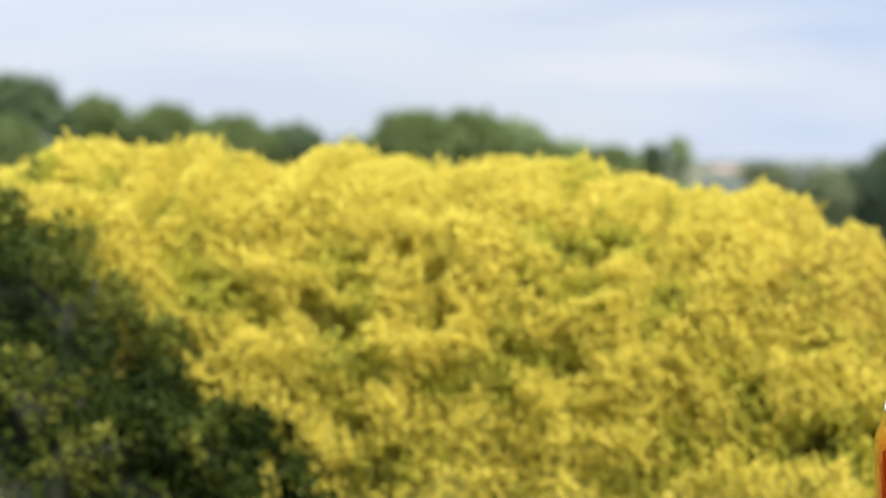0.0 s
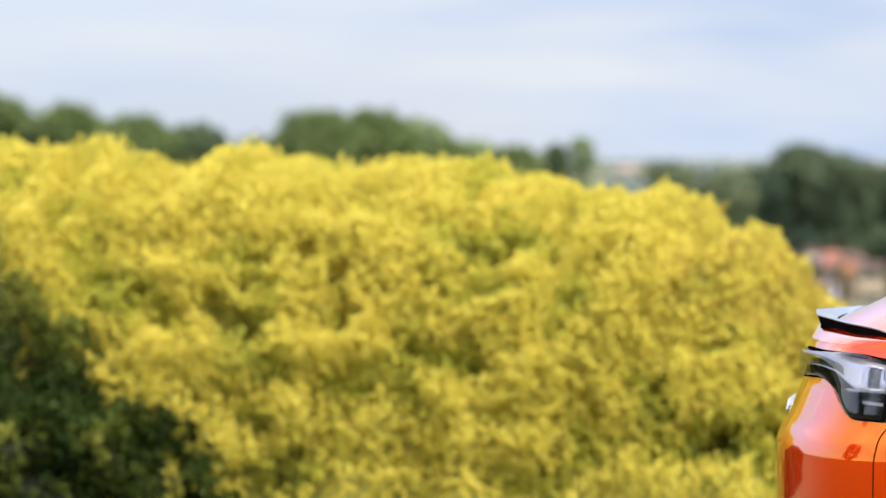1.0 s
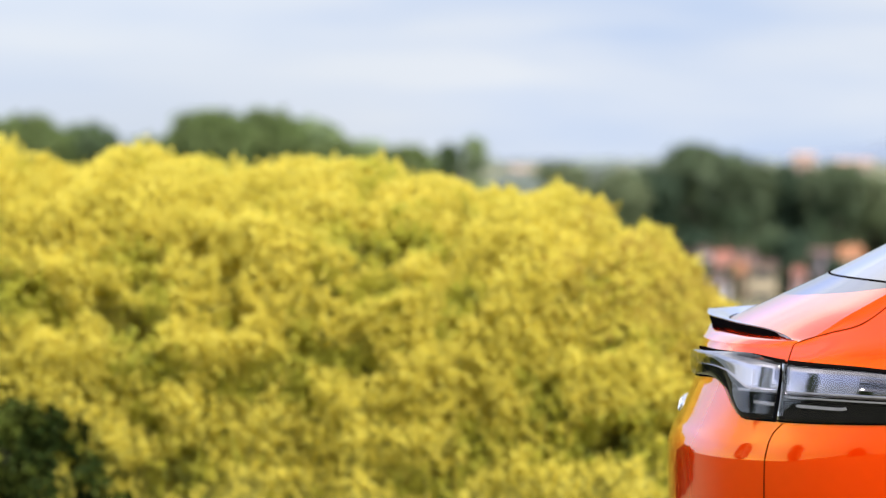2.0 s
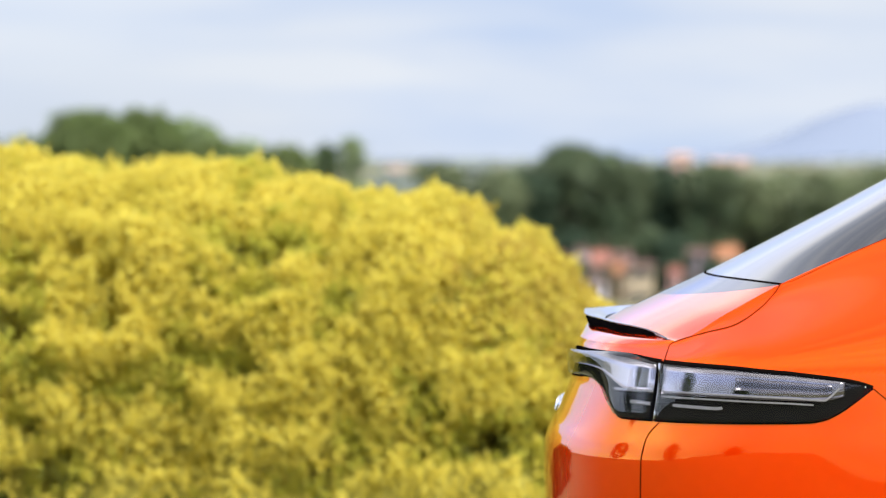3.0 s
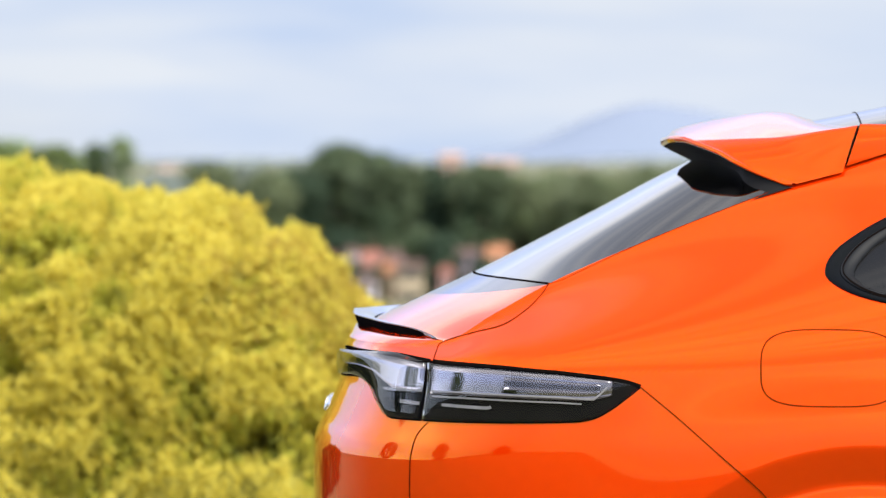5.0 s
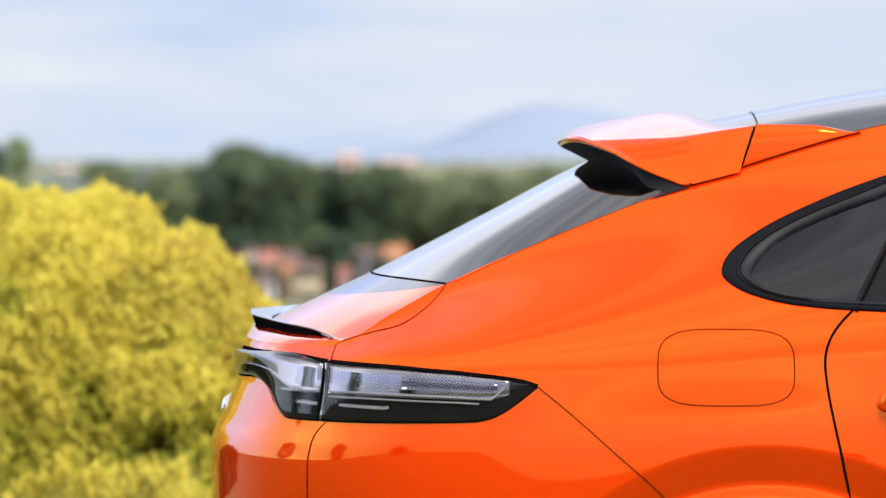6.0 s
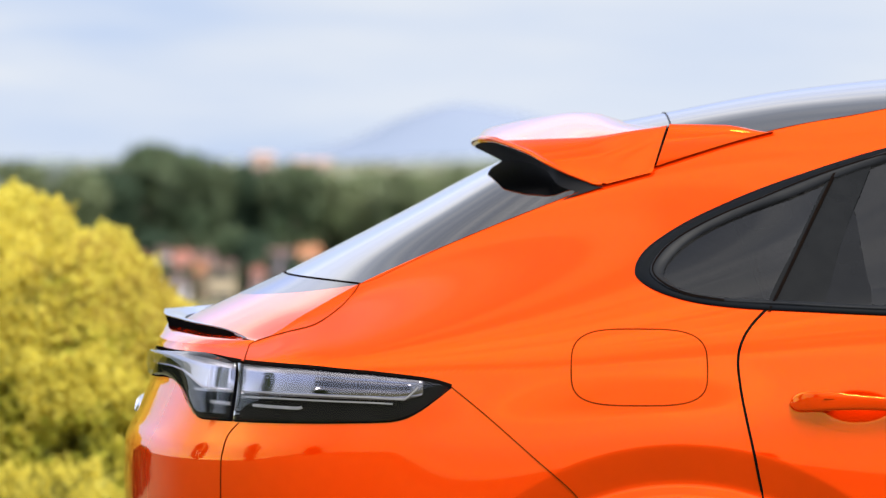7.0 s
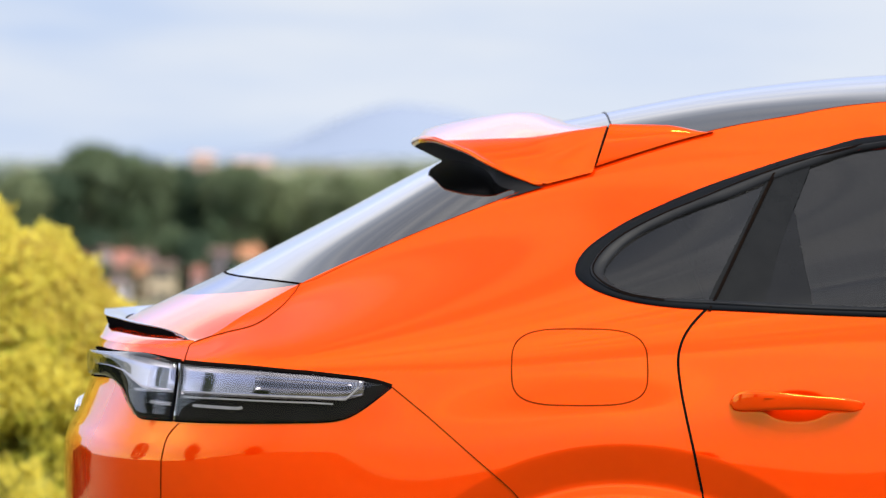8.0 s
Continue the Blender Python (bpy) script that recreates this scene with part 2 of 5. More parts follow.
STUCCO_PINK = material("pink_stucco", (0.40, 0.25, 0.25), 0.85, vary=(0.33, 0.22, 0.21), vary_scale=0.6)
# the far woods carry the distance haze in their leaf colour
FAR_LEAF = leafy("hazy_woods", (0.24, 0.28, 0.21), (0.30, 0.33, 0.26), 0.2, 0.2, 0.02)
ROOF_RED = material("terracotta_roof", (0.24, 0.092, 0.065), 0.8, vary=(0.19, 0.08, 0.06), vary_scale=1.2, bump=0.4, bump_scale=8)
ROOF_ORANGE = material("orange_roof", (0.31, 0.13, 0.06), 0.8, vary=(0.26, 0.115, 0.055), vary_scale=1.2, bump=0.4, bump_scale=8)
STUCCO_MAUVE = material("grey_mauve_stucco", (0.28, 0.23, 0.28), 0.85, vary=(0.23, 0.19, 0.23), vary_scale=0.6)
# far houses: distance haze is mixed into these wall and roof colours
STUCCO_FAR = material("haze_paled_stucco", (0.40, 0.27, 0.22), 0.85, vary=(0.34, 0.24, 0.20), vary_scale=0.3)
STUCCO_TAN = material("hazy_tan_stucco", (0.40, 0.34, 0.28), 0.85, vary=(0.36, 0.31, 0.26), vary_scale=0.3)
ROOF_PALE = material("haze_paled_roof", (0.38, 0.26, 0.21), 0.85, vary=(0.33, 0.22, 0.18), vary_scale=0.5)
ROOF_BROWN = material("weathered_roof", (0.112, 0.064, 0.050), 0.85, vary=(0.083, 0.054, 0.044), vary_scale=1.2, bump=0.4, bump_scale=8)
WINDOW_DARK = material("house_window", (0.03, 0.035, 0.045), 0.08, vary=(0.05, 0.055, 0.06))
# the blue of distance haze is mixed into the hill's colour
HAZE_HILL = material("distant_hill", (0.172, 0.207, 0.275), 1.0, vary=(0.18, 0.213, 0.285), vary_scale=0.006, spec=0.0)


# ---- building helpers ----
def base_of(ob):
    while ob.parent:
        ob = ob.parent
    return ob.location


def part(name, verts, faces, mat, parent=None, label="", normals=None, smooth_faces=True, at=(0, 0, 0)):
    """One mesh object from world places, under its thing or part, or at top level with its origin at at."""
    o = base_of(parent) if parent else Vector(at)
    me = bpy.data.meshes.new(name)
    me.from_pydata([(v[0] - o[0], v[1] - o[1], v[2] - o[2]) for v in verts], [], faces)
    me.materials.append(mat)
    me.polygons.foreach_set("use_smooth", [smooth_faces] * len(me.polygons))
    if normals:
        # where none is given the surface's own normal holds
        if None in normals:
            me.update()
            normals = [tuple(v.normal) if given is None else given for v, given in zip(me.vertices, normals)]
        me.normals_split_custom_set_from_vertices(normals)
    me.update()
    ob = new(name, me)
    # panes let the daylight through
    ob.visible_shadow = mat not in (GLASS, REAR_GLASS, LENS)
    if parent:
        ob.parent = parent
    else:
        ob.location = o
    if label:
        tagged(ob, label)
    return ob


def bm_part(name, bm, mat, parent=None, label="", smooth_faces=True, at=(0, 0, 0)):
    bm.verts.index_update()
    verts, faces = [tuple(v.co) for v in bm.verts], [[v.index for v in f.verts] for f in bm.faces]
    bm.free()
    return part(name, verts, faces, mat, parent, label, None, smooth_faces, at)


def empty(name, at):
    ob = new(name)
    ob.location = at
    return ob


def grid_faces(rows, cols, flip=False, closed=False):
    faces = []
    for i in range(rows - 1):
        for j in range(cols if closed else cols - 1):
            k = (j + 1) % cols
            q = (i * cols + j, (i + 1) * cols + j, (i + 1) * cols + k, i * cols + k)
            faces.append(q[::-1] if flip else q)
    return faces


def add_box(bm, centre, size, bevel=0.0, turn=None):
    m = Matrix.Translation(centre) @ (turn or Matrix()) @ Matrix.Diagonal((*size, 1))
    made = bmesh.ops.create_cube(bm, size=1, matrix=m)["verts"]
    if bevel:
        edges = list({e for v in made for e in v.link_edges})
        bmesh.ops.bevel(bm, geom=edges, offset=bevel, segments=3, profile=0.5, affect="EDGES")


def add_rod(bm, a, b, r1, r2, sides=8):
    a, b = Vector(a), Vector(b)
    m = Matrix.Translation((a + b) / 2) @ (b - a).to_track_quat("Z", "Y").to_matrix().to_4x4()
    bmesh.ops.create_cone(bm, cap_ends=True, segments=sides, radius1=r1, radius2=r2, depth=(b - a).length, matrix=m)


def spline(points, steps=8, closed=False):
    """A smooth line through the points."""
    pts = [Vector(p) for p in points]
    n, out = len(pts), []
    for i in range(n if closed else n - 1):
        p0 = pts[(i - 1) % n] if closed or i else pts[0]
        p1, p2 = pts[i], pts[(i + 1) % n]
        p3 = pts[(i + 2) % n] if closed or i + 2 < n else pts[-1]
        for s in range(steps):
            t = s / steps
            out.append(0.5 * (2 * p1 + (p2 - p0) * t + (2 * p0 - 5 * p1 + 4 * p2 - p3) * t * t + (3 * p1 - p0 - 3 * p2 + p3) * t ** 3))
    return out if closed else out + [pts[-1]]


def inside(poly, x, z):
    hit = False
    for (x1, z1), (x2, z2) in zip(poly, poly[1:] + poly[:1]):
        if (z1 > z) != (z2 > z) and x < (x2 - x1) * (z - z1) / (z2 - z1) + x1:
            hit = not hit
    return hit


# ---- the car's form: x along it (rear is low), half widths from its middle plane, z up ----
MID = 7.98           # the car's middle plane
AXLE_R, AXLE_F, HUB = 0.335, 3.225, 0.385


def curve(knots):
    """A smooth function through (x, value) knots that does not overshoot."""
    xs, ys = [k[0] for k in knots], [k[1] for k in knots]
    h = [b - a for a, b in zip(xs, xs[1:])]
    d = [(b - a) / w for a, b, w in zip(ys, ys[1:], h)]
    m = [d[0]] + [0 if a * b <= 0 else 2 * a * b / (a + b) for a, b in zip(d, d[1:])] + [d[-1]]

    def value(x):
        if x <= xs[0]:
            return ys[0] + m[0] * (x - xs[0])
        if x >= xs[-1]:
            return ys[-1] + m[-1] * (x - xs[-1])
        i = max(j for j in range(len(h)) if xs[j] <= x)
        t, w = (x - xs[i]) / h[i], h[i]
        return ((1 + 2 * t) * (1 - t) ** 2 * ys[i] + t * (1 - t) ** 2 * w * m[i]
                + t * t * (3 - 2 * t) * ys[i + 1] + t * t * (t - 1) * w * m[i + 1])
    return value


def mix(a, b, t):
    return a + (b - a) * t


def smooth(a, b, x):
    t = min(1, max(0, (x - a) / (b - a)))
    return t * t * (3 - 2 * t)


EDGE_Z = curve([(-0.80, 1.098), (-0.60, 1.102), (-0.485, 1.112), (-0.388, 1.165), (-0.285, 1.221), (-0.095, 1.305), (0.1375, 1.3975), (0.314, 1.460),
                (0.536, 1.526), (0.703, 1.558), (0.895, 1.5855), (1.40, 1.607), (1.90, 1.575), (2.35, 1.38), (2.85, 1.10), (3.6, 0.99), (4.15, 0.84)])
EDGE_W = curve([(-0.80, 0.90), (-0.485, 0.86), (-0.388, 0.78), (-0.285, 0.685), (-0.095, 0.635), (0.1375, 0.595), (0.314, 0.58), (0.536, 0.565), (0.895, 0.555),
                (1.6, 0.575), (2.35, 0.68), (2.85, 0.80), (3.6, 0.80), (4.15, 0.74)])
BELT = curve([(-0.8, 1.072), (-0.45, 1.068), (-0.28, 1.062), (0.0, 1.065), (0.335, 1.080), (0.9, 1.11), (2.0, 1.07), (2.85, 0.96), (3.6, 0.88), (4.15, 0.75)])
WIDEST = curve([(-0.8, 0.965), (-0.2, 0.968), (0.335, 0.980), (0.9, 0.955), (2.2, 0.950), (3.2, 0.975), (4.15, 0.95)])
WIDEST_Z = curve([(-0.8, 0.90), (-0.3, 0.90), (0.1, 0.87), (0.6, 0.835), (2.0, 0.80), (4.15, 0.70)])
TAIL = curve([(0.28, -0.66), (0.45, -0.76), (0.60, -0.790), (0.74, -0.803), (0.84, -0.806), (0.880, -0.805), (0.91, -0.795), (0.937, -0.780), (0.963, -0.768),
              (1.0, -0.752), (1.02, -0.744), (1.06, -0.735), (1.085, -0.733), (1.105, -0.73)])
NOSE = curve([(0.28, 3.95), (0.45, 4.08), (0.65, 4.125), (0.85, 4.08), (1.05, 3.9)])
CORNER_R, CORNER_F, ROUND = -0.26, 3.55, 2.5


def flank(x, z):
    """Half width of the side, before the corners round it off."""
    zb, zm, wm = BELT(x), WIDEST_Z(x), WIDEST(x)
    a = mix(0.5, 0.32, smooth(-0.1, 0.5, x))
    if z <= zb:
        w = wm - a * (z - zm) ** 2
    else:
        wb, sb, ze, we = wm - a * (zb - zm) ** 2, -2 * a * (zb - zm), EDGE_Z(x), EDGE_W(x)
        h = max(ze - zb, 0.02)
        t, se = (z - zb) / h, mix(-1.2, -0.85, smooth(-0.4, 0.6, x))
        if t > 1:
            w = we + se * (z - ze)
        else:
            w = ((1 + 2 * t) * (1 - t) ** 2 * wb + t * (1 - t) ** 2 * h * sb + t * t * (3 - 2 * t) * we + t * t * (t - 1) * h * se)
    # the bumper stands a little proud below the lamps
    w += 0.0035 * smooth(0.975, 0.90, z) * smooth(0.06, -0.28, x) * smooth(0.30, 0.60, z)
    for hub in (AXLE_R, AXLE_F):
        r = math.hypot((x - hub) * (0.955 if x > hub else 1.0), z - HUB)
        if r < 0.76:
            w += smooth(zb, zb - 0.10, z) * (0.016 if x < hub else mix(0.016, 0.004, smooth(0.0, 0.25, x - hub))) * smooth(0.76, 0.52, r)
        if r < 0.75:
            w -= 0.022 * min(1, max(0, (0.536 - r) / 0.064)) - 0.013 * smooth(0.474, 0.425, r)
    return w


def side(x, z):
    """Half width at x and z."""
    if x < CORNER_R:
        q = min(1.0, (CORNER_R - x) / (CORNER_R - TAIL(z)))
        return flank(x, z) * (1 - q ** ROUND) ** (1 / ROUND)
    if x > CORNER_F:
        q = min(1.0, (x - CORNER_F) / (NOSE(z) - CORNER_F))
        return flank(x, z) * (1 - q ** ROUND) ** (1 / ROUND)
    return flank(x, z)


ARC = 0.80           # how long the run round a corner is reckoned


def at_side(a, z, sign, off=0.0):
    """The place on the body at run a and height z: a is x along the flank, and goes on round both corners to the middle plane."""
    if a < CORNER_R:
        th = min(1.0, (CORNER_R - a) / ARC) * math.pi / 2
        x, f = CORNER_R - (CORNER_R - TAIL(z)) * math.sin(th) ** (2 / ROUND), max(0.0, math.cos(th)) ** (2 / ROUND)
    elif a > CORNER_F:
        th = min(1.0, (a - CORNER_F) / ARC) * math.pi / 2
        x, f = CORNER_F + (NOSE(z) - CORNER_F) * math.sin(th) ** (2 / ROUND), max(0.0, math.cos(th)) ** (2 / ROUND)
    else:
        x, f = a, 1.0
    p = Vector((x, MID + sign * flank(x, z) * f, z))
    return p + off * facing(a, z, sign) if off else p


def facing(a, z, sign):
    e = 0.0025
    lo, hi = max(a - e, CORNER_R - ARC), min(a + e, CORNER_F + ARC)
    n = (at_side(hi, z, sign) - at_side(lo, z, sign)).cross(at_side(a, z + e, sign) - at_side(a, z - e, sign)) * -sign
    return n.normalized() if n.length > 1e-12 else Vector((-1 if a < 1 else 1, 0, 0))


def run_of(x, z):
    """The run that belongs to x at height z."""
    if x >= CORNER_R:
        return x
    q = min(1.0, (CORNER_R - x) / (CORNER_R - TAIL(z)))
    return CORNER_R - ARC * math.asin(q ** (ROUND / 2)) / (math.pi / 2)


def ribbon(name, points, width, off, mat, parent, sign=-1, closed=False, steps=8, label="", runs=False):
    """A narrow strip along a line of (x, z) on the body."""
    line = spline([(p[0] if runs else run_of(*p), p[1]) for p in points], steps, closed)
    verts, normals, n = [], [], len(line)
    for i, p in enumerate(line):
        d = line[(i + 1) % n if closed else min(i + 1, n - 1)] - line[(i - 1) % n if closed else max(i - 1, 0)]
        s = Vector((-d.y, d.x)).normalized() * width / 2
        for k, o in ((-1, 0.0), (-0.6, off), (0.6, off), (1, 0.0)):
            q = p + s * k
            verts.append(at_side(q.x, q.y, sign, o))
            normals.append(facing(q.x, q.y, sign))
    rows = n + 1 if closed else n
    faces = [tuple(v % len(verts) for v in f) for f in grid_faces(rows, 4, sign > 0)]
    return part(name, verts, faces, mat, parent, label, normals)


def patch(name, outline, middle, off, mat, parent, sign=-1, rings=10, label="", bulge=0.0, rim=0.0, steps=6, keep=True, dish=1.0):
    """A filled shape on the body round its middle, proud by off, raised by bulge in the middle."""
    line = spline([(run_of(*p), p[1]) for p in outline], steps, True)
    if sum(p.x * q.y - q.x * p.y for p, q in zip(line, line[1:] + line[:1])) > 0:
        line.reverse()
    c, n = Vector((run_of(*middle), middle[1])), len(line)
    verts, normals = [at_side(c.x, c.y, sign, off + bulge)], [None if bulge else facing(c.x, c.y, sign)]
    for i in range(1, rings + 1):
        r = i / rings
        for p in line:
            q = c + (p - c) * r
            verts.append(at_side(q.x, q.y, sign, off + bulge * max(0.0, 1 - (r / dish) ** 2)))
            normals.append(None if bulge and r < dish * 1.02 else facing(q.x, q.y, sign))
    if rim:
        for p in line:
            verts.append(at_side(p.x, p.y, sign, -rim))
            normals.append(facing(p.x, p.y, sign))
    faces = [(0, 1 + (j + 1) % n, 1 + j) for j in range(n)]
    faces += [tuple(v + 1 for v in f) for f in grid_faces(rings + (1 if rim else 0), n, True, True)]
    if sign > 0:
        faces = [f[::-1] for f in faces]
    return part(name, verts, faces, mat, parent, label, normals if keep else None)


def band(name, low, high, a0, a1, cols, rows, off, mat, parent, sign=-1, bulge=0.0, label="", depth=0.004, slant=0.0):
    """A shape on the body between two lines, proud by off, raised by bulge along its middle, with a closed rim."""
    verts = []
    for j in range(rows + 3):
        for i in range(cols + 3):
            s, r = min(1, max(0, (i - 1) / cols)), min(1, max(0, (j - 1) / rows))
            rim = i in (0, cols + 2) or j in (0, rows + 2)
            a = mix(a0, a1, s)
            z = mix(low(a), high(a), r)
            verts.append(at_side(a, z, sign, off - depth if rim else off + slant * (1 - r) + bulge * (1 - (2 * r - 1) ** 2) * (1 - (2 * s - 1) ** 8)))
    return part(name, verts, grid_faces(rows + 3, cols + 3, sign < 0), mat, parent, label)


def ring(name, outer, inner, off, mat, parent, sign=-1, count=160, label="", middle=(0.7, 1.33)):
    """A flat frame on the body between two closed outlines."""
    def even(points):
        line = spline(points, 12, True)
        return line
    c = Vector(middle)

    def by_angle(line, ang):
        best, n = None, len(line)
        d = Vector((math.cos(ang), math.sin(ang)))
        for i in range(n):
            p, q = line[i] - c, line[(i + 1) % n] - c
            den = d.x * (q.y - p.y) - d.y * (q.x - p.x)
            if abs(den) < 1e-12:
                continue
            s = (p.x * (q.y - p.y) - p.y * (q.x - p.x)) / den
            u = (p.x * d.y - p.y * d.x) / den
            if s > 0 and -1e-6 <= u <= 1 + 1e-6 and (best is None or s > best):
                best = s
        return c + d * (best or 0.01)
    lo, li = even(outer), even(inner)
    verts = []
    for k in range(count):
        # angles crowd where the frame is long and low
        g = 2 * math.pi * k / count
        ang = math.atan2(0.22 * math.sin(g), math.cos(g))
        p, q = by_angle(lo, ang), by_angle(li, ang)
        for s, o in ((0.0, -0.002), (0.02, off), (0.45, off + 0.002), (0.55, off - 0.001), (0.97, off - 0.002), (1.0, -0.006)):
            w = p.lerp(q, s)
            verts.append(at_side(w.x, w.y, sign, o))
    faces = [tuple(v % len(verts) for v in f) for f in grid_faces(count + 1, 6, sign > 0)]
    return part(name, verts, faces, mat, parent, label)


# ---- ground: level by the car, then falling to a valley and rising far off ----
FALL = curve([(-4900, 0), (-200, 0), (24, 0), (60, -2.2), (150, -8.0), (300, -14.0), (540, -18.0), (800, -18.0), (1500, -2.5), (2600, 0.5), (4700, 2.0), (4900, 2.0)])


def ground_z(x, y):
    bumps = 0.5 * noise.noise(Vector((x / 60, y / 60, 0))) * min(1, max(0, (abs(y) - 30) / 60))
    return FALL(y) + bumps


def make_ground():
    ys = [-4900, -3000, -1500, -700, -300, -120, -60, -25, -8, 0, 6, 10, 16, 24, 32, 42, 55, 75, 100, 130, 165, 200, 250, 300, 370, 450, 540, 650, 800, 1000, 1250, 1500, 1900,
          2300, 2800, 3500, 4200, 4900]
    xs = [-4900, -3000, -1700, -900, -500, -320, -220, -150, -100, -70, -45, -25, -12, -4, 4, 12, 25, 45, 70, 100, 150, 220, 400, 900, 2000, 4900]
    verts = [(x, y, ground_z(x, y)) for y in ys for x in xs]
    tagged(part("ground", verts, grid_faces(len(ys), len(xs), True), GRASS), "grassy ground that falls away into a wide valley", "ground", kind="structure")


make_ground()


def make_hill():
    rise = curve([(-420, 12), (-300, 15), (-190, 27), (-140, 42), (-90, 65), (-30, 79), (32, 71), (101, 54), (156, 38), (260, 24), (420, 16), (700, 12)])
    verts, cols = [], 90
    for j in range(9):
        for i in range(cols):
            x = mix(-900, 900, i / (cols - 1))
            top = max(6, rise(min(700, max(-420, x + 24)))) + 1.5 * noise.noise(Vector((x / 30, 0, 3)))
            verts.append((x, 4500 + 60 * (j - 4), top * math.cos((j - 4) / 4 * 1.4) - 4))
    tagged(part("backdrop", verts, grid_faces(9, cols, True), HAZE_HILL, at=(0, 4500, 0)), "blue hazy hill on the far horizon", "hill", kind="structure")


make_hill()


# ---- the orange car ----
car = tagged(empty("car", (1.66, MID, 0)), "glossy orange coupe SUV with black trim, parked on the ground", "car")
NEAR, FAR = -1, 1
WINDOW = [(0.853, 1.164), (0.561, 1.176), (0.452, 1.182), (0.377, 1.191), (0.323, 1.204), (0.286, 1.219), (0.261, 1.238), (0.258, 1.256), (0.269, 1.278), (0.294, 1.302),
          (0.351, 1.338), (0.419, 1.371), (0.521, 1.413), (0.667, 1.462), (0.772, 1.492), (0.884, 1.516), (1.3, 1.548), (1.7, 1.530), (2.0, 1.45), (2.3, 1.27), (2.40, 1.17), (2.3, 1.13), (1.6, 1.145)]
PANE = [(0.854, 1.182), (0.507, 1.197), (0.410, 1.201), (0.356, 1.211), (0.329, 1.225), (0.314, 1.241), (0.314, 1.254), (0.326, 1.273), (0.360, 1.305), (0.417, 1.338), (0.496, 1.371),
        (0.576, 1.399), (0.656, 1.431), (0.736, 1.458), (0.882, 1.496), (1.3, 1.528), (1.68, 1.51), (1.97, 1.43), (2.24, 1.26), (2.32, 1.18), (2.24, 1.155), (1.6, 1.165)]
DOOR_SEAM = [(0.512, 1.185), (0.478, 1.151), (0.458, 1.119), (0.450, 1.082), (0.455, 1.028), (0.465, 0.974), (0.479, 0.910), (0.494, 0.842), (0.515, 0.76), (0.60, 0.62), (0.72, 0.47), (0.80, 0.38)]
GATE_SEAM = [(-0.501, 1.073), (-0.498, 1.094), (-0.488, 1.110), (-0.425, 1.130), (-0.369, 1.145), (-0.326, 1.172), (-0.299, 1.199), (-0.283, 1.223)]
BUMPER_SEAM = [(-0.097, 1.032), (-0.026, 0.974), (0.060, 0.899), (0.126, 0.841), (0.160, 0.80)]
MIDDLE = CORNER_R - ARC


def run_curve(knots):
    return curve([(MIDDLE, knots[0])] + [(run_of(x, z), z) for x, z in knots[1:]])


LAMP_TOP = run_curve([1.063, (-0.692, 1.080), (-0.587, 1.081), (-0.501, 1.0735), (-0.375, 1.068), (-0.243, 1.057), (-0.145, 1.045), (-0.112, 1.038), (-0.097, 1.0325)])
LAMP_LOW = run_curve([1.006, (-0.709, 1.024), (-0.669, 1.030), (-0.639, 1.021), (-0.609, 0.980), (-0.589, 0.961), (-0.495, 0.961), (-0.372, 0.962), (-0.22, 0.965), (-0.188, 0.971), (-0.156, 0.987),
                      (-0.123, 1.011), (-0.097, 1.0315)])


def crease_z(x, hub, r):
    d = (x - hub) * (0.955 if x > hub else 1.0)
    return HUB + math.sqrt(max(r * r - d * d, 0.0144))


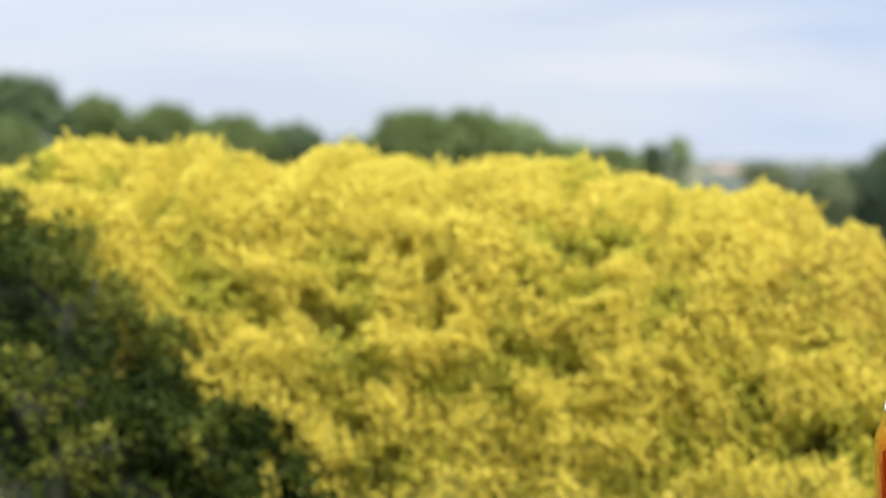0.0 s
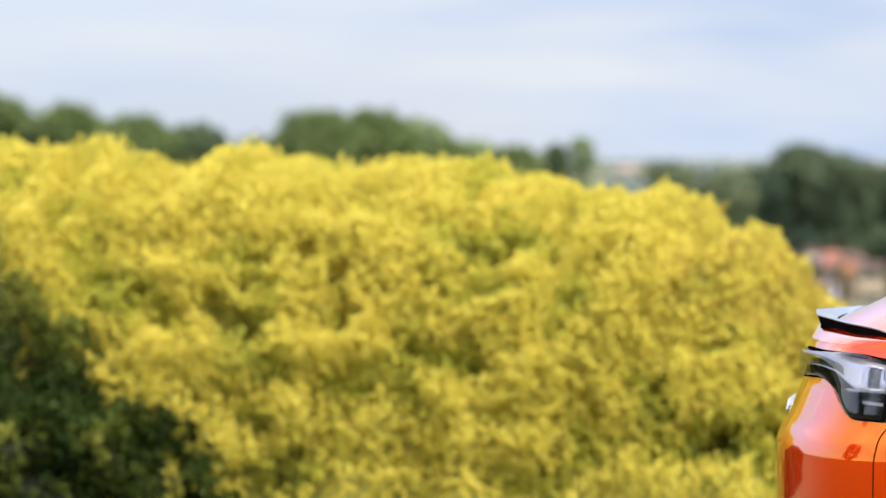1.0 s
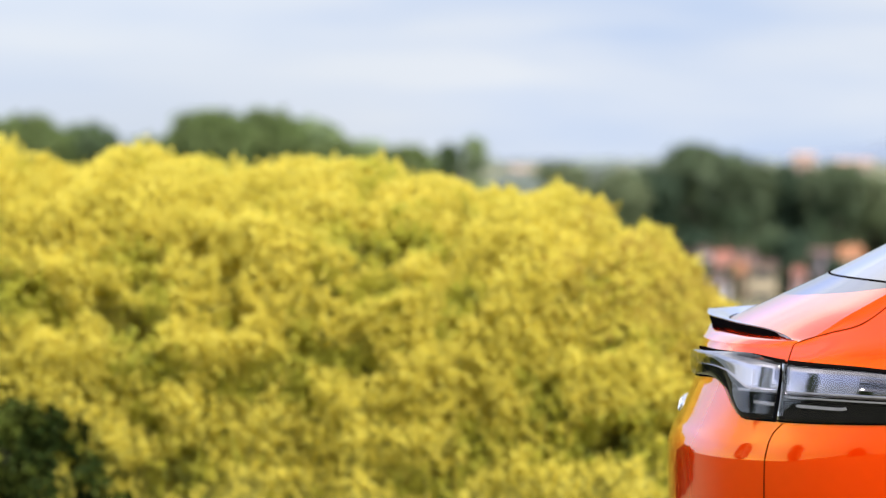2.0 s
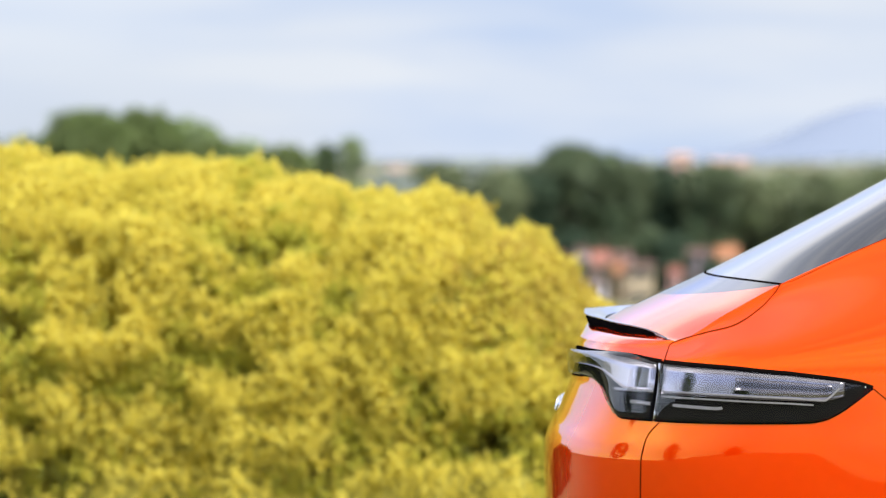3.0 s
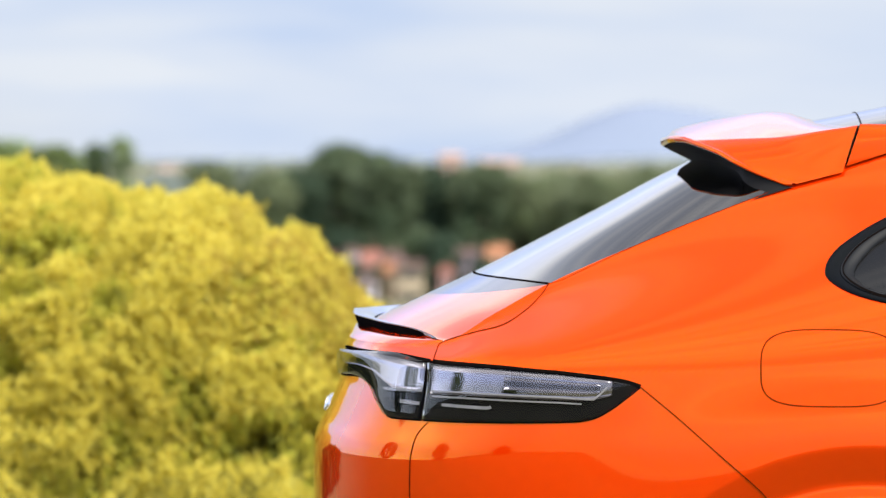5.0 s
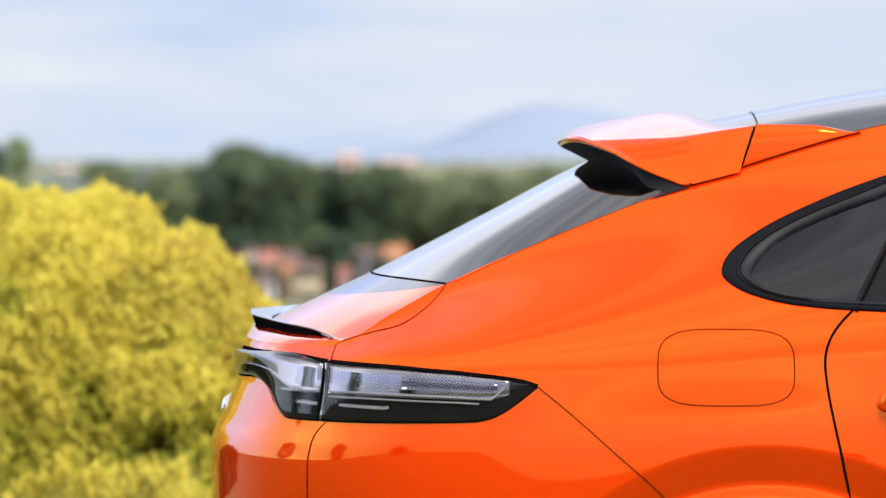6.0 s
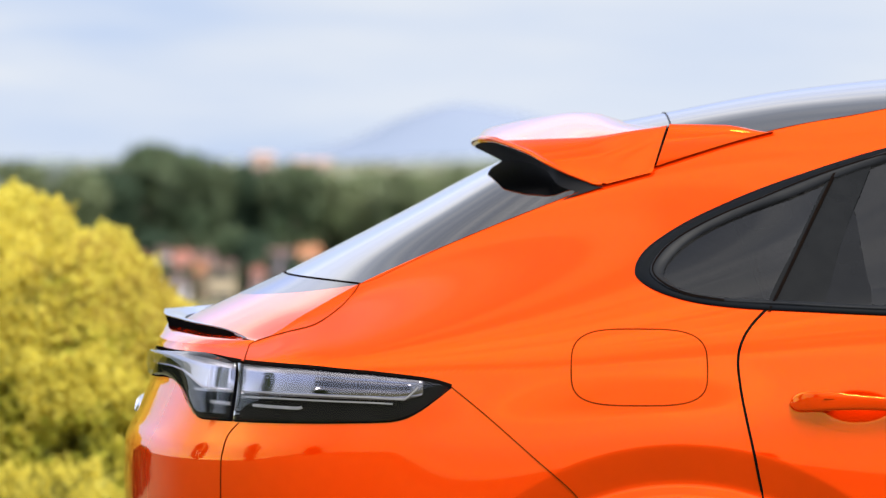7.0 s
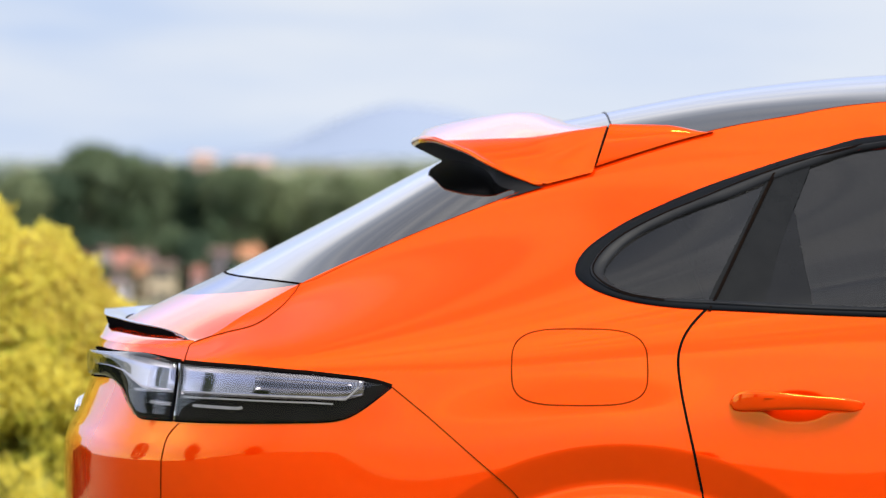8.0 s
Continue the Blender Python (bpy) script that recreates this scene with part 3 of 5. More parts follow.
def make_shell():
    """The painted sides, split into tailgate, bumper, quarter panels and doors."""
    runs = [MIDDLE + ARC * i / 44 for i in range(44)]
    runs += [CORNER_R + 0.012 * i for i in range(100)] + [0.95 + 0.05 * i for i in range(52)] + [CORNER_F + ARC * i / 24 for i in range(25)]
    window = [tuple(p) for p in spline([((o[0] + i[0]) / 2, (o[1] + i[1]) / 2) for o, i in zip(WINDOW[:16] + WINDOW[16:22], PANE)], 4, True)]
    door = [tuple(p) for p in spline([(0.67, 1.462), (0.59, 1.31)] + DOOR_SEAM, 6)] + [(1.50, 0.36), (1.50, 1.62), (0.9, 1.53), (0.7, 1.472)]
    front_door = [(1.50, 0.36), (2.55, 0.40), (2.60, 0.90), (2.45, 1.10), (2.2, 1.5), (1.50, 1.62)]
    gate_line = curve([(-0.9, 1.02), (-0.501, 1.02), (-0.488, 1.110), (-0.283, 1.30)])
    seam = curve([(-0.097, 1.032), (0.06, 0.899), (0.126, 0.841), (0.30, 0.6)])
    rows = 96
    names = ("body", "tailgate", "rear_bumper", "rear_door", "front_door", "front_bumper")
    made = {}
    for sign in (NEAR, FAR):
        verts, normals, spots = [], [], []
        for a in runs:
            x = at_side(a, 0.9, sign).x
            hub = AXLE_R if x < 1.7 else AXLE_F
            if a < CORNER_R or a > CORNER_F:
                xe = x
                for _ in range(3):
                    xe = at_side(a, EDGE_Z(xe), sign).x
                top = EDGE_Z(xe)
            else:
                top = EDGE_Z(a)
            lip, cr = crease_z(x, hub, 0.472), crease_z(x, hub, 0.536)
            for j in range(rows):
                r = j / (rows - 1)
                if r < 0.25:
                    z = mix(0.28, lip, r / 0.25)
                elif r < 0.35:
                    z = mix(lip, cr, (r - 0.25) / 0.10)
                else:
                    z = mix(cr, top, (r - 0.35) / 0.65)
                verts.append(at_side(a, z, sign))
                normals.append(facing(a, z, sign))
                spots.append((a, z))
        sets = {n: [] for n in names}
        for f in grid_faces(len(runs), rows, sign > 0):
            a, z = sum(spots[v][0] for v in f) / 4, sum(spots[v][1] for v in f) / 4
            x = sum(verts[v].x for v in f) / 4
            if any(math.hypot(x - h, z - HUB) < 0.43 for h in (AXLE_R, AXLE_F)) or (0.2 < x < 2.5 and z > 1.1 and inside(window, x, z)) \
                    or ((x - 0.678) / 0.101) ** 2 + ((z - 0.995) / 0.047) ** 2 < 0.68:
                continue
            if x > 0.4 and inside(door, x, z):
                key = "rear_door"
            elif x > 1.4 and inside(front_door, x, z):
                key = "front_door"
            elif x < -0.28 and a < -0.42 and z > gate_line(x) and z > 1.01 or (x < -0.51 and z > 0.96 + 0.0 * x and a < -0.53):
                key = "tailgate"
            elif x < 0.18 and z < (seam(x) if x > -0.097 else 1.02) and x < 0.1:
                key = "rear_bumper"
            elif x > 3.62 and z < 0.82:
                key = "front_bumper"
            else:
                key = "body"
            sets[key].append(f)
        for key, faces in sets.items():
            used = sorted({v for f in faces for v in f})
            at = {v: i for i, v in enumerate(used)}
            piece = ([verts[v] for v in used], [tuple(at[v] for v in f) for f in faces], [normals[v] for v in used])
            if key in ("rear_door", "front_door"):
                made[key, sign] = part(key, piece[0], piece[1], PAINT, car, "glossy orange door", piece[2])
            elif key in made:
                v0, f0, n0 = made[key]
                made[key] = (v0 + piece[0], f0 + [tuple(v + len(v0) for v in f) for f in piece[1]], n0 + piece[2])
            else:
                made[key] = piece
    for key in names:
        if key in made:
            made[key] = part(key, made[key][0], made[key][1], PAINT, car, "", made[key][2])
    return made


shell = make_shell()

# the upper skin: middle line and edge line paired from tail to nose
CAP_X = curve([(0, -0.715), (1, -0.57), (2, -0.4714), (3, -0.226), (4, -0.0233), (5, 0.16), (6, 0.33), (7, 0.6335), (8, 0.9625), (9, 1.4), (10, 1.9), (11, 2.2), (12, 3.0), (13, 3.6), (14, 4.08)])
CAP_Z = curve([(0, 1.113), (1, 1.181), (2, 1.2267), (3, 1.352), (4, 1.4575), (5, 1.532), (6, 1.567), (7, 1.622), (8, 1.653), (9, 1.667), (10, 1.640), (11, 1.54), (12, 1.13), (13, 1.03), (14, 0.87)])
CAP_EX = curve([(0, -0.487), (1, -0.385), (2, -0.2837), (3, -0.06), (4, 0.1366), (5, 0.25), (6, 0.34), (7, 0.6335), (8, 0.9625), (9, 1.4), (10, 1.95), (11, 2.15), (12, 2.8), (13, 3.6), (14, 4.0)])


def crown(t, u):
    return t ** (mix(3.0, 5.5, smooth(1.2, 2.6, u)) - 3.5 * smooth(4.6, 6.0, u))


def at_cap(u, t):
    """The place on the upper skin: u from tail to nose, t from the middle (0) to either edge (-1 near, 1 far)."""
    xe, s = CAP_EX(u), abs(t)
    x = mix(CAP_X(u), xe, s * s)
    return Vector((x, MID + side(xe, EDGE_Z(xe)) * t, mix(CAP_Z(u), EDGE_Z(xe), crown(s, u))))


def cap(name, u0, u1, rows, mat, label="", lift=0.0, parent=None, edge=1.0, start=None, stop=None):
    cols, verts = 65, []
    for i in range(rows + 1):
        for j in range(cols):
            t = edge * math.sin((j / (cols - 1) - 0.5) * math.pi)
            verts.append(at_cap(mix(start(t) if start else u0, stop(t) if stop else u1, i / rows), t) + Vector((0, 0, lift)))
    return part(name, verts, grid_faces(rows + 1, cols), mat, parent or car, label)


strip_line = lambda t: mix(1.0, 1.97, abs(t) ** 2.2)
cap("tailgate_skin", 0, 2, 24, PAINT, parent=shell["tailgate"], stop=strip_line)
cap("tailgate_strip", 0, 2, 10, ROOF_GLASS, "glossy black strip under the rear window", parent=shell["tailgate"], start=strip_line)
# an added sheet close under the glass blocks the view through and darkens it
cap("window_backing", 2.04, 4.6, 24, LINER, "dark backing sheet added under the rear window", lift=-0.02, edge=0.985)
cap("rear_window", 2, 4.6, 30, REAR_GLASS, "dark tinted rear window reflecting the sky")
cap("roof", 4.6, 10.6, 60, ROOF_GLASS, "black glass roof")
cap("windscreen", 10.6, 12, 16, GLASS, "tinted windscreen")
cap("bonnet", 12, 14, 16, PAINT)


def cap_ribbon(name, line, width, off, mat, parent):
    """A narrow strip across the upper skin, along u at each t."""
    verts = []
    for u, t in line:
        for k, o in ((-1, 0.0), (-0.6, off), (0.6, off), (1, 0.0)):
            p = at_cap(u + k * width, t)
            verts.append(p + Vector((-0.5, 0.2 * (1 if t > 0 else -1), 0.85)) * o)
    return part(name, verts, grid_faces(len(line), 4), mat, parent)


cap_ribbon("roof_joint", [(6.08, math.sin(math.pi * (i / 48 - 0.5))) for i in range(49)], 0.009, 0.0015, SEAL, car)
cap_ribbon("window_gap", [(2, math.sin(math.pi * (i / 48 - 0.5))) for i in range(49)], 0.02, 0.0012, GAP, shell["tailgate"])


def make_ledge():
    """The shelf under the tail blade, between the tailgate's face and its upper skin."""
    verts, n = [], 33
    for sign in (NEAR, FAR):
        for i in range(n):
            s = i / (n - 1)
            a = mix(MIDDLE, run_of(-0.487, 1.112), s)
            x = at_side(a, 1.1, sign).x
            low = at_side(a, EDGE_Z(x), sign)
            t = min(1.0, abs(low.y - MID) / side(CAP_EX(0), EDGE_Z(CAP_EX(0))))
            high = at_cap(0, t * sign)
            for k in range(5):
                r = k / 4
                p = low.lerp(high, r)
                p.z += (0.010 - 0.007 * s ** 3) * math.sin(math.pi * r)
                verts.append(p)
    half = n * 5
    faces = grid_faces(n, 5) + [tuple(v + half for v in f) for f in grid_faces(n, 5, True)]
    part("tail_ledge", verts, faces, PAINT, shell["tailgate"])


make_ledge()


BLADE_X = curve([(0, -0.735), (0.2, -0.722), (0.45, -0.672), (0.7, -0.617), (0.85, -0.563), (0.95, -0.518), (1, -0.491)])
BLADE_Z = curve([(0, 1.1455), (0.2, 1.1415), (0.45, 1.1385), (0.7, 1.137), (0.85, 1.133), (0.95, 1.122), (1, 1.110)])


BLADE_FRONT = curve([(0, 0.20), (0.6, 0.20), (0.85, 0.13), (0.95, 0.06), (1, 0.0)])


def make_tail_blade():
    """The black blade that lifts off the tail's edge: a curved top, a deep rear face and rounded ends."""
    verts, rear_face, under, n = [], [], [], 61
    for i in range(n):
        t = math.sin(math.pi / 2 * mix(-1, 1, i / (n - 1)))
        s = abs(t)
        end = max(0.0, 1 - s ** 14)
        rear = Vector((BLADE_X(s), MID + 0.765 * t, BLADE_Z(s)))
        front, foot = at_cap(BLADE_FRONT(s), t * 0.985) + Vector((0, 0, 0.003)), at_cap(0.06, t * 0.97) + Vector((0, 0, -0.006))
        low = rear + Vector((0.003, 0, -0.0035))
        inner = low + Vector((0.007, -0.006 * t, -0.004 - 0.0185 * end))
        verts += [low, rear + Vector((-0.001, 0, -0.0015)), rear] + [mix(rear, front, k) + Vector((0, 0, 0.004 * end * math.sin(math.pi * k))) for k in (0.15, 0.4, 0.7, 1.0)]
        rear_face += [low + Vector((0.0008, 0, 0)), mix(low, inner, 0.35) + Vector((-0.0015, 0, 0)), mix(low, inner, 0.8) + Vector((-0.001, 0, 0)), inner]
        under += [inner, mix(inner, foot, 0.6), foot]
    blade = part("tail_blade", verts, grid_faces(n, 7), BLACK_GLOSS, car, "thin glossy black tail spoiler blade")
    part("blade_face", rear_face, grid_faces(n, 4, True), BLACK_MATT, blade, "matt black rear face")
    part("blade_foot", under, grid_faces(n, 3, True), BLACK_MATT, blade, "matt black underside")


make_tail_blade()

WING_W = 0.602
WING_X = curve([(0, -0.064), (0.28, -0.046), (0.42, -0.002), (0.51, 0.053), (0.545, 0.0865), (0.567, 0.1316), (0.588, 0.1765), (0.596, 0.190), (WING_W, 0.204)])
WING_Z = curve([(0, 1.516), (0.28, 1.518), (0.37, 1.5165), (0.42, 1.510), (0.51, 1.4864), (0.545, 1.4669), (0.567, 1.4445), (0.588, 1.4265), (0.596, 1.4215), (WING_W, 1.4215)])
WING_SPINE = curve([(0, 1.518), (0.064, 1.534), (0.165, 1.546), (0.315, 1.558), (0.565, 1.572), (0.645, 1.5706), (0.724, 1.562), (0.814, 1.552), (0.917, 1.545), (1, 1.541)])
WING_CREASE = curve([(0, 1.508), (0.22, 1.511), (0.45, 1.513), (0.75, 1.527), (1, 1.5375)])


def wing_at(w, c):
    """The wing's skin: w from the middle plane out to its side, c from the trailing edge to the front; a crease parts top and side."""
    front = 0.345 - 0.010 * (w / 0.53) ** 3 - 0.030 * max(0.0, (w - 0.53) / (WING_W - 0.53))
    x, fold = mix(WING_X(w), front, c), mix(0.43, 0.535, c ** 0.7)
    if w < fold:
        z = mix(WING_CREASE(c), WING_SPINE(c), 1 - (w / fold) ** 1.25)
    else:
        z = mix(WING_CREASE(c), mix(1.4185, 1.443, c), ((w - fold) / (WING_W - fold)) ** mix(1.5, 1.05, c))
    # the trailing edge keeps its own line
    return Vector((x, w, mix(WING_Z(w), z, smooth(0.0, 0.06, c))))


UNDER_FOOT = curve([(0, 4.12), (0.3, 4.12), (0.6, 4.10), (0.8, 4.05), (0.92, 3.92), (0.97, 3.80), (1.0, 3.62)])


def make_wing():
    wing_verts, cols, rows = [], 36, 161
    for i in range(rows):
        g = mix(-1, 1, i / (rows - 1))
        w = WING_W * abs(g) ** 0.7
        for j in range(cols):
            p = wing_at(w, (j / (cols - 1)) ** 1.5)
            wing_verts.append(Vector((p.x, MID + math.copysign(p.y, g), p.z)))
    wing = part("roof_spoiler", wing_verts, grid_faces(rows, cols), PAINT, car, "orange roof spoiler with a black underside")
    # rolled trailing lip, thickest in the middle
    lip, n = [], rows
    for i in range(n):
        p = wing_verts[i * cols]
        thick = mix(0.018, 0.006, min(1.0, abs(p.y - MID) / WING_W) ** 1.5)
        for dx, dz in ((0.0, 0.0), (-0.004, -0.15), (-0.005, -0.5), (-0.003, -0.85), (0.0, -1.0)):
            lip.append(p + Vector((dx, 0, dz * thick)))
    part("trailing_lip", lip, grid_faces(n, 5, True), PAINT, wing)
    # dark underside, down to the rear window
    under = []
    for i in range(n):
        p = lip[i * 5 + 4] + Vector((0.001, 0, -0.001))
        g = (p.y - MID) / WING_W
        t = max(-1.0, min(1.0, math.copysign(abs(g) ** 1.3, g)))
        foot = at_cap(UNDER_FOOT(abs(t)), t * 0.998) + Vector((0.004, 0, -0.004))
        for k in range(9):
            r = k / 8
            q = p.lerp(foot, r)
            q += Vector((0.012, 0, 0.006)) * math.sin(math.pi * r) * abs(g)
            under.append(q)
    part("underside", under, grid_faces(n, 9, True), UNDERSIDE, wing, "matt black hollow underside")
    for sign in (NEAR, FAR):
        # the strip that carries the wing's line forward along the roof's edge
        verts, m = [], 25
        for i in range(m):
            s = i / (m - 1)
            x = mix(0.308, 0.545, s)
            top = mix(1.5395, 1.5375, s) - 0.014 * smooth(0.55, 1.0, s)
            foot = EDGE_Z(x) - 0.003
            top = max(top, foot - 0.004)
            w = EDGE_W(x)
            for dw, z in ((0.011, foot), (0.0105, mix(foot, top, 0.5)), (0.006, mix(foot, top, 0.85)), (-0.004, top), (-0.05, top - 0.003), (-0.06, foot - 0.03)):
                shift = 0.027 * (z - foot) / 0.08 * (1 - s)
                verts.append(Vector((x + shift, MID + sign * (w + dw), z)))
        fairing = part("roof_fairing", verts, grid_faces(m, 6, sign > 0), PAINT, car)
        part("fairing_end", verts[:6], [tuple(range(6)) if sign > 0 else tuple(range(5, -1, -1))], GAP, fairing, smooth_faces=False)
    return wing


make_wing()

for sign in (NEAR, FAR):
    ring("window_trim", WINDOW, PANE, 0.003, TRIM, car, sign, 200, "satin black window surround")
    ring("window_seal", [(mix(o[0], i[0], 0.5), mix(o[1], i[1], 0.5)) for o, i in zip(WINDOW, PANE)], PANE, 0.0052, SEAL, car, sign, 200, "dark rubber inner window seal")
    ribbon("trim_groove", [(mix(o[0], i[0], 0.60), mix(o[1], i[1], 0.60)) for o, i in zip(WINDOW[2:16], PANE[2:15])][:13], 0.0035, 0.0075, GAP, car, sign, label="dark groove in the window surround")
    patch("quarter_glass", [(0.511, 1.19), (0.58, 1.312), (0.662, 1.437), (0.576, 1.404), (0.496, 1.376), (0.417, 1.343), (0.355, 1.308), (0.320, 1.275), (0.306, 1.252), (0.322, 1.224), (0.352, 1.205), (0.410, 1.195)],
          (0.47, 1.28), -0.004, GLASS, car, sign, 10, "dark tinted quarter window", steps=5)
    door = shell["rear_door", sign]
    patch("door_glass", [(0.60, 1.190), (0.66, 1.317), (0.727, 1.462), (0.882, 1.501), (1.2, 1.525), (1.47, 1.53), (1.47, 1.16), (1.1, 1.165), (0.8, 1.18)],
          (1.05, 1.33), -0.004, GLASS, door, sign, 14, "dark tinted door window", steps=5)
    patch("door_frame", [(0.508, 1.185), (0.577, 1.312), (0.660, 1.452), (0.70, 1.459), (0.736, 1.466), (0.664, 1.317), (0.612, 1.185), (0.56, 1.183)], (0.626, 1.315), -0.0015, PILLAR_BLACK, door, sign, 8,
          "black window pillar", steps=5)
    patch("corner_trim", [(0.604, 1.188), (0.632, 1.252), (0.660, 1.315), (0.689, 1.378), (0.697, 1.315), (0.704, 1.252), (0.711, 1.185), (0.657, 1.186)], (0.667, 1.255), -0.0025, CORNER_BLACK, door, sign, 6,
          "smoked black panel in the window's corner", steps=2)
    ribbon("pillar_gap", [(0.512, 1.176), (0.587, 1.312), (0.668, 1.455)], 0.006, 0.0045, GAP, door, sign)
    patch("front_door_glass", [(1.53, 1.16), (1.53, 1.525), (1.68, 1.512), (1.97, 1.435), (2.24, 1.262), (2.31, 1.18), (2.2, 1.155), (1.9, 1.157)], (1.85, 1.30), -0.004, GLASS, shell["front_door", sign], sign, 10, steps=5)
    ribbon("door_gap", DOOR_SEAM, 0.0052, 0.0012, GAP, door, sign)
    ribbon("gate_gap", GATE_SEAM, 0.0025, 0.0012, SEAM, shell["tailgate"], sign)
    ribbon("bumper_gap", BUMPER_SEAM, 0.0024, 0.0012, SEAM, shell["rear_bumper"], sign)
    ribbon("bumper_gap", [(-0.509, 0.960), (-0.531, 0.935), (-0.542, 0.902), (-0.546, 0.848), (-0.546, 0.70), (-0.54, 0.45)], 0.0025, 0.0012, SEAM, shell["rear_bumper"], sign)
    ribbon("roof_gap", [(x, EDGE_Z(x) - 0.001) for x in (-0.28, -0.1, 0.13, 0.313, 0.53, 0.7, 0.9, 1.4, 1.9)], 0.0016, 0.0008, SEAM, car, sign)

    # tail lamp: outer lens on the quarter panel, inner lens on the tailgate
    split = run_of(-0.510, 1.01)
    for name, a0, a1, cols in (("tail_lamp", split + 0.003, -0.0975, 40), ("inner_tail_lamp", MIDDLE, split - 0.003, 36)):
        holder = band(name, LAMP_LOW, LAMP_TOP, a0, a1, cols, 10, 0.0015, LAMP_BLACK, car if name == "tail_lamp" else shell["tailgate"], sign, 0.0, "smoked tail lamp with clear lens")
        ribbon("lamp_gap", [(mix(a0, a1, k / 16), LAMP_TOP(mix(a0, a1, k / 16)) + 0.002) for k in range(17)], 0.0065, 0.004, GAP, holder, sign, steps=3, runs=True)
        band("lens", lambda a: LAMP_LOW(a) + 0.003, lambda a: LAMP_TOP(a) - 0.004, a0 + (0.003 if name == "tail_lamp" else 0.0), a1 - 0.004, cols, 12, 0.020, LENS, holder, sign,
             0.004, "clear glossy lens", 0.016, -0.010)
        # bright reflector in the upper half, tipped to the sky, with a dark inlay, over the light guides
        band("reflector", lambda a: mix(LAMP_LOW(a), LAMP_TOP(a), 0.47), lambda a: mix(LAMP_LOW(a), LAMP_TOP(a), 0.95), a0 + 0.006, mix(a0, a1, 0.86 if name == "tail_lamp" else 0.985), cols, 6, 0.008, LAMP_GREY if name == "tail_lamp" else LAMP_SILVER, holder, sign,
             0.0007, "silvery reflector", 0.002, -0.003)
        if name == "tail_lamp":
            band("dark_inlay", lambda a: mix(LAMP_LOW(a), LAMP_TOP(a), 0.61), lambda a: mix(LAMP_LOW(a), LAMP_TOP(a), 0.84), mix(a0, a1, 0.40), mix(a0, a1, 0.80), 12, 3, 0.0094, LAMP_SMOKE, holder, sign, depth=0.0005, slant=-0.0022)
            ribbon("light_bar", [(-0.497, 1.019), (-0.417, 1.018), (-0.30, 1.014), (-0.199, 1.009), (-0.183, 1.012), (-0.161, 1.032)], 0.0042, 0.014, LAMP_WHITE, holder, sign, steps=6, label="pale light guide")
            ribbon("light_bar", [(-0.497, 1.009), (-0.417, 1.008), (-0.30, 1.004), (-0.21, 1.000)], 0.0035, 0.012, LAMP_WHITE, holder, sign, steps=6, label="pale light guide")
            ribbon("light_bar", [(-0.478, 0.994), (-0.43, 0.992), (-0.393, 0.991), (-0.383, 0.994)], 0.0065, 0.008, LAMP_WHITE, holder, sign, label="pale light guide")
        else:
            ribbon("light_bar", [(-0.600, 1.017), (-0.56, 1.018), (-0.518, 1.019)], 0.006, 0.008, LAMP_WHITE, holder, sign, label="pale light guide")
            ribbon("light_bar", [(-0.566, 0.996), (-0.545, 0.995), (-0.524, 0.994)], 0.007, 0.006, LAMP_WHITE, holder, sign, label="pale light guide")

    ribbon("lamp_joint", [(split, 0.9625), (split, 0.99), (split, 1.03), (split, 1.074)], 0.0065, 0.006, GAP, shell["tailgate"], sign, runs=True, label="dark joint between the lamp halves")

    # door handle over its cup
    HANDLE_TOP, HANDLE_LOW = curve([(0, 1.019), (0.12, 1.0245), (0.5, 1.015), (0.9, 1.0065), (1, 1.001)]), curve([(0, 0.989), (0.1, 0.986), (0.5, 0.9875), (0.9, 0.984), (1, 0.987)])
    cup = [(0.678 + 0.101 * math.cos(g), 0.995 + 0.047 * math.sin(g)) for g in [2 * math.pi * k / 24 for k in range(24)]]
    patch("handle_cup", cup, (0.678, 0.995), 0.0010, PAINT, door, sign, 18, bulge=-0.0055, steps=3, dish=0.66)
    verts, n = [], 37
    for i in range(n):
        s = i / (n - 1)
        x = mix(0.5485, 0.8085, s)
        end = min(1, (1 - (2 * s - 1) ** 18) ** 0.5 + 0.02)
        top = HANDLE_TOP(s) * end + 1.002 * (1 - end)
        low = HANDLE_LOW(s) * end + 1.0 * (1 - end)
        out = 0.004 + 0.028 * (1 - abs(2 * s - 1) ** 3.5)
        for k in range(16):
            g = 2 * math.pi * k / 16
            cz, cy = math.copysign(abs(math.sin(g)) ** 0.5, math.sin(g)), math.copysign(abs(math.cos(g)) ** 0.5, math.cos(g))
            # the face leans in towards its foot
            verts.append(at_side(x, mix(low, top, 0.5 + 0.5 * cz), sign, out + (0.009 * cy + 0.004 * cz) * (1 - (2 * s - 1) ** 6)))
    handle = part("door_handle", verts, grid_faces(n, 16, sign > 0, True) + [tuple(range(16)), tuple(range(16 * n - 16, 16 * n))], PAINT, door, "orange grab handle")
    ribbon("key_mark", [(0.608, 1.0075), (0.622, 1.0072), (0.634, 1.0070), (0.640, 1.0045)], 0.0018, 0.0405, SEAM, handle, sign, label="small moulded mark")

